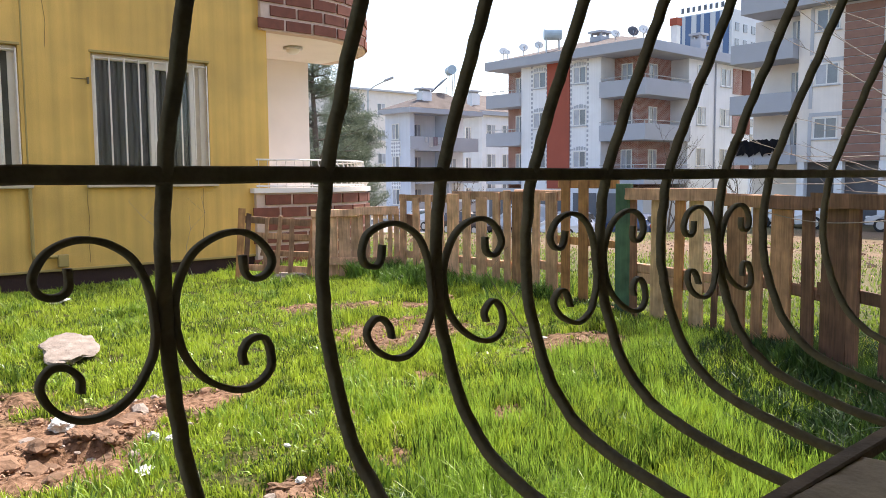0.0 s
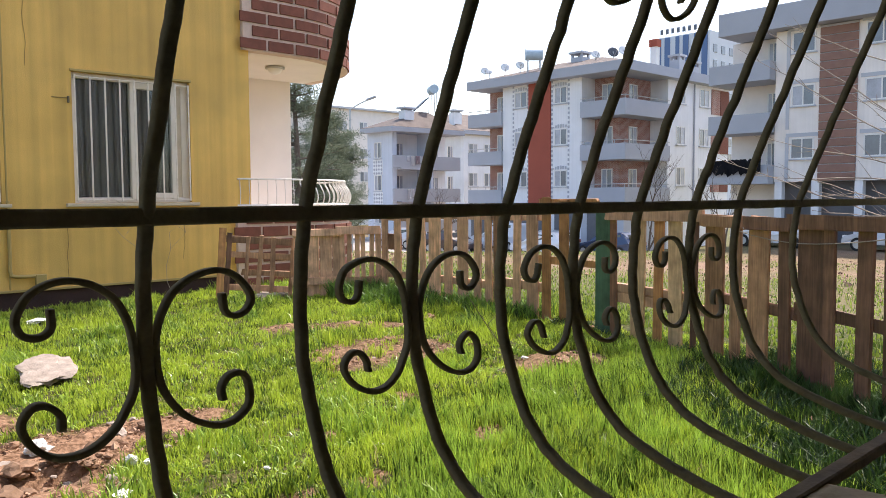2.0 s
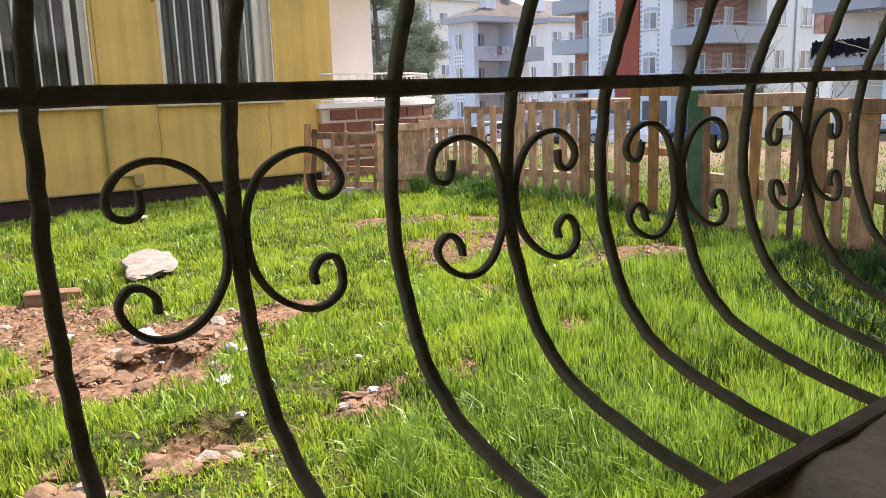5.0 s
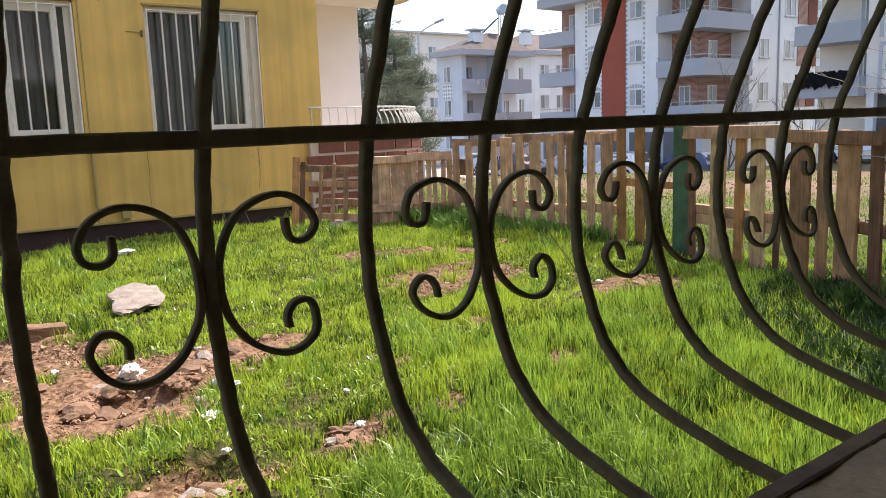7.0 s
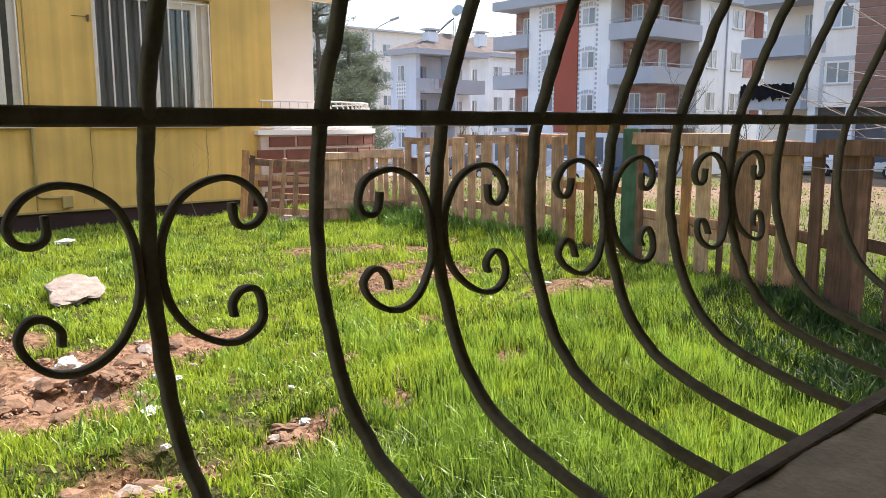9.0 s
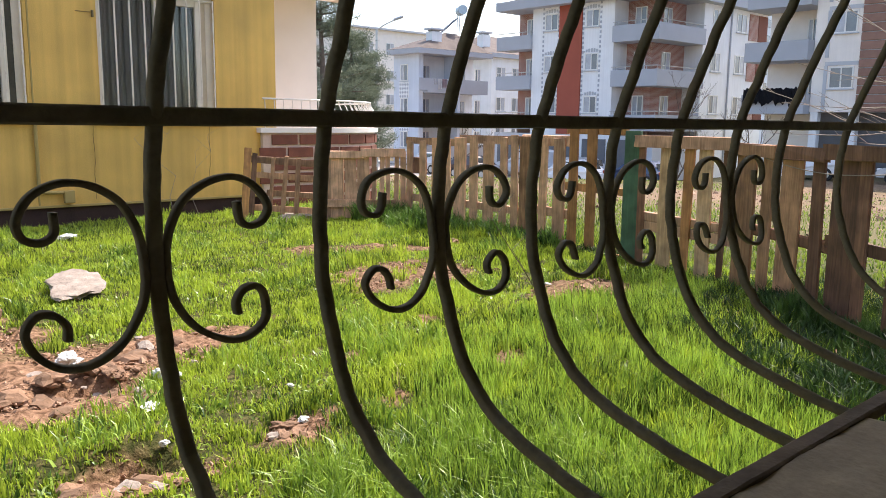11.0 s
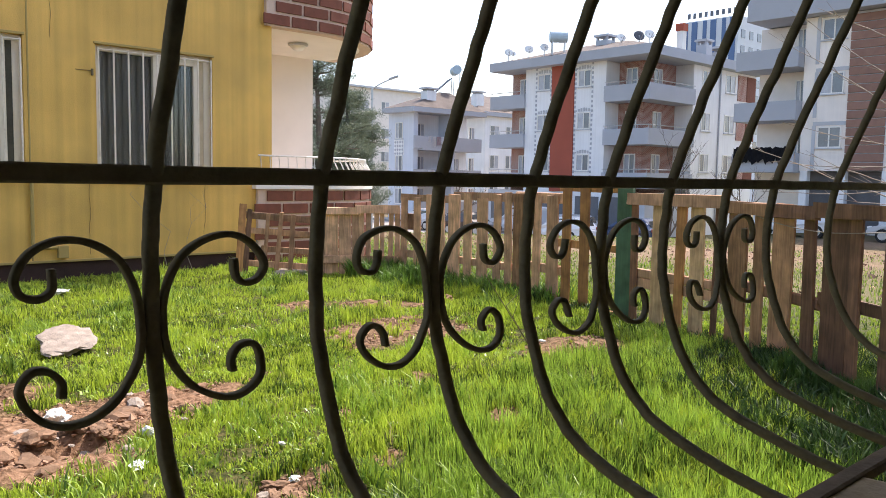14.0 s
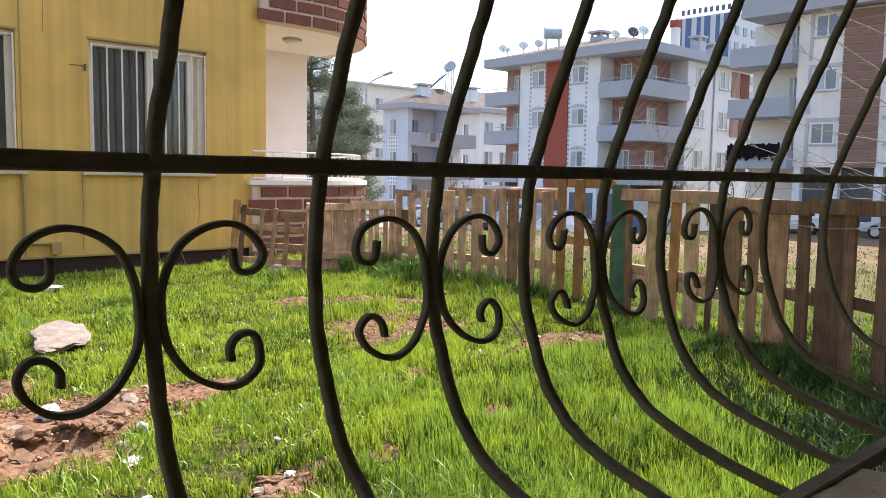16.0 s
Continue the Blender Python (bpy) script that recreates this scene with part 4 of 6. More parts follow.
bm = bmesh.new()
v = [bm.verts.new(p) for p in ((X3 - 0.7, Y3 - 0.5, 10.06), (X3 + 14.2, Y3 - 0.5, 10.06), (X3 + 14.2, 43.0, 10.06), (X3 - 0.7, 43.0, 10.06), (X3 + 4.5, Y3 + 5, 11.5), (X3 + 8, Y3 + 5, 11.5), (X3 + 8, 38.5, 11.5), (X3 + 4.5, 38.5, 11.5))]
for f in ((0, 1, 5, 4), (1, 2, 6, 5), (2, 3, 7, 6), (3, 0, 4, 7), (4, 5, 6, 7), (3, 2, 1, 0)):
    bm.faces.new([v[i] for i in f])
part("roof", bm, TILE, b3)
for k, zf in enumerate((0.9, 3.78, 6.66)):
    balcony_front(b3, X3 - 0.2, X3 + 1.5, 40.3, 43.75, zf, zf + 1.0, GREY)
    b = balcony_front(b3, X3 - 0.2, 49.9, Y3 - 0.2, 33.1, zf, zf + 1.05, GREY)
    for ya, yb in ((34.32, 35.43), (37.9, 39.1)):
        far_window(b3, "x", X3, ya, yb, zf + 1.15, zf + 2.30)
        lintel_scroll(b3, X3, (ya + yb) / 2, yb - ya + 0.2, zf + 2.36)
    far_window(b3, "x", X3 + 1.5, 31.6, 32.5, zf + 0.3, zf + 2.35, "balcony_door")
    far_window(b3, "y", Y3 + 1.4, 47.2, 48.2, zf + 0.3, zf + 2.35, "balcony_door")
    far_window(b3, "x", X3 + 1.5, 41.4, 42.2, zf + 0.3, zf + 2.35, "balcony_door")
    far_window(b3, "y", Y3, 51.0, 52.2, zf + 1.2, zf + 2.5)
    far_window(b3, "y", Y3, 54.2, 55.6, zf + 1.2, zf + 2.5)
    part("brick_panel", boxed(55.95, 57.2, Y3 - 0.06, Y3 + 0.02, zf + 0.75, zf + 2.6), FAR_BRICK, b3, "dark red brick panel")
    part("red_panel", boxed(57.3, 58.6, Y3 - 0.06, Y3 + 0.02, zf + 0.75, zf + 2.6), BRICK, b3, "dark rust red rendered panel")
    for yy in (34.2, 35.66, 37.84, 39.25):
        for s in range(9):
            piece("quoin", QUOIN, b3, pose(X3 - 0.015, yy, zf + 0.32 * s + 0.05))
bm = bmesh.new()
for ya, yb in ((30.3, 32.6), (33.4, 35.4), (36.2, 39.6), (40.6, 43.6)):
    box(bm, X3 - 0.04, X3 + 0.1, ya, yb, -2.2, 0.3)
part("shop_front", bm, GARAGE, b3, "dark ground floor openings")
part("wall", boxed(X3 - 0.0, X3 + 1.5, 40.3, 44.0, -2.6, 0.6), GREY_LIGHT, b3)
part("wall", boxed(X3 - 0.0, 49.9, Y3, 33.1, -2.6, 0.6), GREY_LIGHT, b3)
bm = bmesh.new()
tube(bm, [(53.4, Y3 - 0.06, -2), (53.4, Y3 - 0.06, 9.5)], 0.06, 6)
part("downpipe", bm, GREY, b3)
for y, r, mat in ((42.5, 0.46, PVC), (42.05, 0.30, PVC), (40.44, 0.48, PVC), (38.96, 0.46, PVC)):
    dish(None, 45.0, y, 10.05, r, mat, -40, 0.5)
for x, y, r, mat in ((46.7, 33.5, 0.46, PVC), (47.35, 32.5, 0.56, DARK_GREY), (47.1, 31.5, 0.52, PVC)):
    dish(None, x, y, 10.2, r, mat, -35, 0.62)
for x, y, w, z in ((48.3, 36.0, 1.0, 12.0), (52.6, 30.6, 0.8, 11.6), (54.5, 30.6, 0.9, 11.3)):
    ch = thing("chimney", "grey rendered chimney with a capped vent on the roof", "chimney", pose(x, y, 10.1), "chimneys")
    part("chimney_shaft", boxed(-w / 2, w / 2, -w / 2, w / 2, 0, z - 10.6), GREY_LIGHT, ch)
    for sx in (-1, 1):
        for sy in (-1, 1):
            part("vent_post", boxed(sx * w * 0.4 - 0.08, sx * w * 0.4 + 0.08, sy * w * 0.4 - 0.08, sy * w * 0.4 + 0.08, z - 10.6, z - 10.35), GREY, ch)
    part("cap", boxed(-w * 0.62, w * 0.62, -w * 0.62, w * 0.62, z - 10.35, z - 10.2), GREY_LIGHT, ch)


def solar_heater(x, y, z, turn, panel=True, top=1.6):
    s = thing("solar_water_heater", "solar water heater with a pale tank on a steel stand", "water heater", pose(x, y, z, 0, 0, turn), "solar heaters")
    bm = bmesh.new()
    bmesh.ops.create_cone(bm, cap_ends=True, segments=20, radius1=0.42, radius2=0.42, depth=1.25, matrix=pose(0, 0, top, 0, 90, 0))
    part("tank", bm, material("pale_blue_tank", (0.42, 0.52, 0.58), 0.5, 0, 0.1, 3, 30, 0.05), s, "pale blue cylindrical tank")
    for sx in (-0.45, 0.45):
        for sy in (-0.3, 0.3):
            bm = bmesh.new()
            tube(bm, [(sx, sy, 0), (sx, sy * 0.8, top - 0.35)], 0.04, 5)
            part("leg", bm, STEEL, s)
    if panel:
        bm = boxed(-0.95, 0.95, -0.95, 0.95, -0.04, 0.04)
        bmesh.ops.transform(bm, matrix=pose(0, -1.25, top - 1.45, 42, 0, 0), verts=bm.verts)
        part("collector", bm, COLLECTOR, s, "dark glass collector panel")
    return s


solar_heater(45.4, 38.0, 10.06, -42, False)

# --- white building with brown cladding
b5 = thing("apartment_building", "white apartment building with brown clad column and grey balconies", "building", pose(0, 0, 0))
X5 = 44.2
part("wall", boxed(X5, X5 + 12, -8, 19.65, 2.1, 10.3), WARM_WHITE, b5, "white rendered front with grey bands")
part("wall", boxed(X5 + 1.6, X5 + 12, 19.65, 22.95, -2.6, 10.3), CREAM, b5, "cream rendered wall behind the balconies")
part("wall", boxed(X5 + 1.0, X5 + 12, -8, 19.65, -2.6, 2.1), GARAGE, b5, "recessed dark ground floor")
for y in (19.4, 17.4, 15.2, 12.4, 9.0, 5.0):
    part("pillar", boxed(X5 + 0.02, X5 + 0.45, y - 0.2, y + 0.2, -2.6, 2.1), WHITE, b5)
part("roof_edge", boxed(X5 - 0.9, X5 + 12.4, -8.5, 22.6, 10.35, 11.6), GREY, b5, "grey roof fascia")
part("parapet", boxed(X5 + 2, X5 + 11, -6, 20, 11.6, 11.9), GREY_LIGHT, b5)
col = new("clad_column")
col.parent = b5
part("panel_bed", boxed(X5 - 0.05, X5, 15.35, 17.25, 2.1, 10.3), GREY_LIGHT, col)
plank = mesh_from("cladding_plank", boxed(-0.04, 0.04, -0.95, 0.95, 0, 0.40, 0.008), BROWN)
k = 0
while 2.12 + 0.45 * k + 0.4 < 10.3:
    piece("cladding_plank", plank, col, pose(X5 - 0.08, 16.3, 2.12 + 0.45 * k))
    k += 1
for k, zf in enumerate((2.1, 4.95, 7.8)):
    for ya, yb in ((17.5, 18.75), (13.4, 15.0), (10.6, 12.2)):
        far_window(b5, "x", X5, ya, yb, zf + 1.22, zf + 2.36, curtain=(k + int(ya)) % 2 == 0)
    part("band", boxed(X5 - 0.04, X5, 17.3, 19.0, zf + 2.42, zf + 2.62), GREY_LIGHT, b5)
    part("band", boxed(X5 - 0.04, X5, 9.0, 15.2, zf + 2.42, zf + 2.62), GREY_LIGHT, b5)
    part("band", boxed(X5 - 0.045, X5, 18.86, 19.04, zf, zf + 2.42), GREY_LIGHT, b5)
    balcony_front(b5, X5 - 0.7, X5 + 1.6, 19.68, 23.25, zf - 0.1, zf + 0.95, GREY, False)
    far_window(b5, "x", X5 + 1.6, 20.2, 20.8, zf + 0.9, zf + 2.3)

# blanket drying over the lowest balcony
bm = bmesh.new()
prev = None
for i in range(41):
    y = 20.0 + 3.1 * i / 40
    sag = 0.5 * noise.noise(Vector((i * 0.31, 2.0, 0))) + 0.25 * noise.noise(Vector((i * 0.9, 7.0, 0)))
    top = 3.36 + 0.16 * noise.noise(Vector((i * 0.45, 0, 3.0))) + 0.07 * noise.noise(Vector((i * 1.3, 0, 9.0)))
    row = [bm.verts.new((X5 - 0.84 - 0.05 * math.sin(i * 0.9 + j), y, top - (0.27 + sag * 0.22) * j)) for j in range(4)]
    if prev:
        for j in range(3):
            bm.faces.new((prev[j], row[j], row[j + 1], prev[j + 1]))
    prev = row
bmesh.ops.solidify(bm, geom=list(bm.faces), thickness=0.03)
tagged(part("blanket", bm, CLOTH_DARK), "ragged black cloth drying over a balcony parapet", "blanket")

ORNAMENT = mesh_from("ornament", boxed(-0.015, 0.015, -0.09, 0.09, -0.09, 0.09), GREY)
# --- blue-white building in the dip of the street
b2 = thing("apartment_building", "pale apartment house with hipped tile roof and grey balconies", "building", pose(0, 0, 0))
X2, X2B, Y2 = 44.5, 52.15, 53.0
PALE = material("pale_blue_render", (0.60, 0.64, 0.72), 0.85, 0, 0.06, 0.7, 25, 0.1, streak=0.04)
part("wall", boxed(X2, X2 + 0.5, Y2, Y2 + 3.4, -3, 7.0), PALE, b2, "pale blue-white rendered side")
part("wall", boxed(X2 + 0.5, X2B, Y2 + 1.4, Y2 + 3.4, -3, 7.0), WHITE, b2, "white rendered balcony back wall")
part("pillar", boxed(48.6, 48.9, Y2 - 0.45, Y2 + 1.4, -3, 7.0), PALE, b2)
part("roof_edge", boxed(X2 - 0.8, X2B + 0.3, Y2 - 0.9, Y2 + 3.4, 7.0, 7.42), GREY, b2)
bm = bmesh.new()
v = [bm.verts.new(p) for p in ((X2 - 0.8, Y2 - 0.9, 7.43), (X2B + 0.3, Y2 - 0.9, 7.43), (X2B + 0.3, Y2 + 3.4, 7.43), (X2 - 0.8, Y2 + 3.4, 7.43), (X2 + 3.9, Y2 + 1.2, 9.1), (X2B - 2.4, Y2 + 1.2, 9.1))]
for f in ((0, 1, 5, 4), (1, 2, 5), (2, 3, 4, 5), (3, 0, 4), (3, 2, 1, 0)):
    bm.faces.new([v[i] for i in f])
part("roof", bm, TILE, b2, "weathered brown roof tiles")
for zf in (-1.9, 0.95, 3.8):
    b = new("balcony")
    b.parent = b2
    bm = bmesh.new()
    box(bm, X2 + 0.5, X2B, Y2 - 0.6, Y2 + 1.4, zf, zf + 0.15)
    box(bm, X2 - 0.4, X2B, Y2 - 0.6, Y2 - 0.48, zf + 0.15, zf + 1.2)
    part("parapet", bm, GREY, b)
    far_window(b2, "x", X2, Y2 + 1.45, Y2 + 2.45, zf + 1.0, zf + 2.4)
    far_window(b2, "y", Y2 + 1.4, 46.0, 46.9, zf + 0.3, zf + 2.4, "balcony_door")
    far_window(b2, "y", Y2 + 1.4, 50.2, 51.2, zf + 0.9, zf + 2.3)
    far_window(b2, "y", Y2 + 1.4, 52.4, 53.1, zf + 0.3, zf + 2.4, "balcony_door")
    orn = new("ornament_panel")
    orn.parent = b2
    part("panel_bed", boxed(X2 - 0.03, X2, Y2 + 1.3, Y2 + 2.6, zf - 0.42, zf + 0.9), WHITE, orn, "patterned panel below a window")
    for a in range(4):
        for c in range(4):
            piece("ornament", ORNAMENT, orn, pose(X2 - 0.04, Y2 + 1.45 + 0.33 * a, zf - 0.3 + 0.33 * c, 45, 0, 0))
for x, y, z in ((46.5, Y2 + 0.4, 8.25), (58.6, 59.6, 9.4)):
    ch = thing("chimney", "white rendered chimney on the tiled roof", "chimney", pose(x, y, z), "chimneys")
    part("chimney_shaft", boxed(-0.55, 0.55, -0.4, 0.4, -0.6, 0.7), WHITE, ch)
    part("vent", boxed(-0.4, 0.4, -0.3, 0.3, 0.7, 0.85), GREY, ch)
    part("cap", boxed(-0.7, 0.7, -0.55, 0.55, 0.85, 1.0), GREY_LIGHT, ch)
solar_heater(50.6, Y2 + 1.4, 8.55, -120, True, 2.7)
cloth_col = [(0.75, 0.74, 0.75), (0.78, 0.76, 0.76), (0.45, 0.35, 0.38), (0.7, 0.72, 0.75), (0.8, 0.8, 0.8)]
for i in range(10):
    lev = 4.98 if i < 5 else 2.12
    bm = bmesh.new()
    prev = None
    for k in range(7):
        x = 45.6 + 0.5 * (i % 5) + (0.3 + 0.1 * (i % 3)) * k / 6
        row = [bm.verts.new((x, Y2 - 0.68 + 0.03 * math.sin(k * 1.9 + i), lev - (0.45 + 0.4 * ((i * 3) % 4) / 3) * j / 2)) for j in range(3)]
        if prev:
            for j in range(2):
                bm.faces.new((prev[j], row[j], row[j + 1], prev[j + 1]))
        prev = row
    bmesh.ops.solidify(bm, geom=list(bm.faces), thickness=0.015)
    tagged(part("laundry", bm, material("laundry", cloth_col[i % 5], 0.9, 0, 0.1, 4, 30, 0.2)), "piece of washing hanging on a balcony line", "laundry", "washing on the balcony")

# --- white block between the two
b4 = thing("apartment_building", "plain white apartment block partly hidden between two others", "building", pose(0, 0, 0))
part("wall", boxed(58.2, 68, 58, 68, -3, 7.8), WHITE, b4)
part("roof_edge", boxed(56.8, 68.5, 57.5, 68.5, 7.8, 8.2), GREY, b4)
bm = bmesh.new()
v = [bm.verts.new(p) for p in ((56.8, 57.5, 8.21), (68.5, 57.5, 8.21), (68.5, 68.5, 8.21), (56.8, 68.5, 8.21), (61.5, 63.0, 10.5), (64.0, 63.0, 10.5))]
for f in ((0, 1, 5, 4), (1, 2, 5), (2, 3, 4, 5), (3, 0, 4), (3, 2, 1, 0)):
    bm.faces.new([v[i] for i in f])
part("roof", bm, TILE, b4, "weathered brown roof tiles")
for zf in (-1.5, 1.5, 4.5):
    for x in (58.9, 61.2):
        far_window(b4, "y", 58.0, x, x + 1.3, zf + 1.0, zf + 2.4)

# --- long beige building behind the pines
b6 = thing("apartment_building", "long beige building behind the pine trees", "building", pose(0, 0, 0))
part("wall", boxed(60, 80, 88, 98, -3, 13.4), CREAM, b6)
part("roof_edge", boxed(59.5, 80.5, 87.5, 98.5, 13.4, 13.65), GREY_LIGHT, b6)
for zf in (3.6, 6.8, 10.4):
    for x in (61, 64.5, 68, 71.5, 75):
        far_window(b6, "y", 88.0, x, x + 1.4, zf, zf + 1.4)

# --- distant striped tower with roof sign
tower = thing("office_tower", "distant white tower with blue vertical stripes and roof sign", "tower", pose(0, 0, 0))
XT, YT0, YT1 = 140.0, 74.8, 86.3
part("wall", boxed(XT, XT + 14, YT0, YT1, -4, 32.2), material("tower_white", (0.66, 0.69, 0.74), 0.7, 0, 0.04, 0.2, 3, 0), tower, "white clad walls")
for i in range(6):
    y = YT0 + 0.5 + 1.95 * i
    part("stripe", boxed(XT - 0.15, XT, y, y + (0.75 if i % 2 else 1.15), 0, 32.0), BLUE, tower, "blue vertical stripe")
for i in range(8):
    for j in range(4):
        part("window", boxed(XT + 1.2 + 3.1 * j, XT + 2.6 + 3.1 * j, YT0 - 0.1, YT0, 8.0 + 2.9 * i, 9.5 + 2.9 * i), FAR_GLASS, tower)
sign = thing("roof_sign", "grey block sign standing on the tower roof", "sign", pose(XT, YT0, 32.2))
for i in range(9):
    part("sign_bar", boxed(-0.06, 0.06, 0.4 + 1.18 * i, 1.0 + 1.18 * i, 0.5, 1.5), SIGN_GREY, sign)
for i in range(5):
    part("strut", boxed(0.08, 0.14, 0.9 + 2.1 * i, 0.96 + 2.1 * i, 0, 1.2), STEEL, sign)
b7 = thing("apartment_building", "red and white building top beside the tower", "building", pose(0, 0, 0))
part("wall", boxed(75, 75.7, 46.15, 46.85, -3, 17.1), WHITE, b7)
part("roof_edge", boxed(74.9, 75.8, 46.05, 46.95, 17.1, 17.85), RED, b7)


# ---------------------------------------------------------------- street lamp, trees, cars
lamp = thing("street_lamp", "grey steel street lamp with a curved arm", "street lamp", pose(25.53, 33.77, -1.6))
bm = bmesh.new()
tube(bm, [(0, 0, 0), (0, 0, 7.55)], [0.085, 0.055], 8)
part("pole", bm, STEEL, lamp)
bm = bmesh.new()
tube(bm, smooth_line([(0, 0, 7.5), (0.3, -0.24, 7.78), (0.78, -0.63, 8.08)], 4), 0.035, 6)
part("arm", bm, STEEL, lamp)
bm = boxed(-0.26, 0.26, -0.11, 0.11, -0.06, 0.06, 0.03)
bmesh.ops.transform(bm, matrix=pose(0.86, -0.70, 8.13, 0, -20, -38), verts=bm.verts)
part("lamp_head", bm, GREY, lamp)


def pine(x, y, z, tall, spread, seed):
    r = random.Random(seed)
    t = thing("pine_tree", "grey-green pine tree with airy uneven crown", "tree", pose(x, y, z), "pine trees")
    bm = bmesh.new()
    tube(bm, [(0, 0, 0), (0.1, 0.05, tall * 0.4), (0.0, 0.1, tall * 0.75), (0.05, 0.1, tall * 0.98)], [0.17, 0.13, 0.07, 0.02], 8)
    tips = []
    for i in range(46):
        h = tall * (0.16 + 0.8 * r.random())
        k = 1 - ((h / tall) - 0.2) * 0.85
        a = r.uniform(0, 6.28)
        ln = spread * k * r.uniform(0.6, 1.15)
        p0, p1 = Vector((0, 0.05, h)), Vector((math.cos(a) * ln * 0.55, math.sin(a) * ln * 0.55, h + 0.1 * ln))
        p2 = Vector((math.cos(a) * ln, math.sin(a) * ln, h + r.uniform(0.1, 0.45) * ln))
        tube(bm, [p0, p1, p2], [0.04, 0.025, 0.01], 4, ends=False)
        for q in range(7):
            f = 0.35 + 0.65 * q / 6
            tips.append((p0.lerp(p2, f) + Vector((r.gauss(0, 0.16), r.gauss(0, 0.16), r.gauss(0, 0.12))) * spread * 0.5, p2 - p0))
    part("trunk", bm, BARK, t)
    verts, faces = [], []
    for c, d in tips:
        for _ in range(62):
            o = Vector((r.gauss(0, 0.13), r.gauss(0, 0.13), r.gauss(0, 0.10))) * spread * 0.55
            u = Vector((r.gauss(0, 1), r.gauss(0, 1), r.gauss(0.4, 0.8))).normalized() * r.uniform(0.12, 0.24)
            w = u.cross(Vector((r.random(), r.random(), r.random()))).normalized() * 0.010
            p = c + o
            n0 = len(verts)
            verts += [tuple(p - w), tuple(p + w), tuple(p + u)]
            faces.append((n0, n0 + 1, n0 + 2))
    me = bpy.data.meshes.new("crown")
    me.from_pydata(verts, [], faces)
    me.materials.append(NEEDLES)
    cr = new("crown", me)
    cr.parent = t


pine(16.6, 25.2, -0.9, 7.4, 1.8, 1)
pine(18.8, 26.4, -1.1, 5.9, 1.7, 2)
pine(20.6, 28.2, -1.2, 5.6, 1.7, 3)


def bare_tree(x, y, z, tall, seed, mat=BARK):
    r = random.Random(seed)
    t = thing("bare_tree", "small leafless tree with thin upright branches", "tree", pose(x, y, z))
    bm = bmesh.new()

    def grow(p, d, ln, rad, depth):
        q = p + d * ln * 0.5 + Vector((r.gauss(0, 0.04), r.gauss(0, 0.04), 0)) * ln
        e = p + d * ln
        tube(bm, [p, q, e], [rad, rad * 0.8, rad * 0.6], 5, ends=False)
        if depth:
            for _ in range(r.choice((2, 3, 3))):
                nd = (d + Vector((r.gauss(0, 0.42), r.gauss(0, 0.42), r.gauss(0.1, 0.2)))).normalized()
                grow(e if r.random() < 0.6 else q, nd, ln * r.uniform(0.6, 0.85), rad * 0.58, depth - 1)

    grow(Vector((0, 0, 0)), Vector((0.05, 0.02, 1)).normalized(), tall * 0.34, 0.07, 5)
    part("crown", bm, mat, t)
    return t


bare_tree(33.0, 20.5, -2.2, 5.6, 3)
bare_tree(31.5, 33.5, -2.1, 4.2, 8)
bare_tree(34.5, 17.5, -2.2, 4.8, 12)


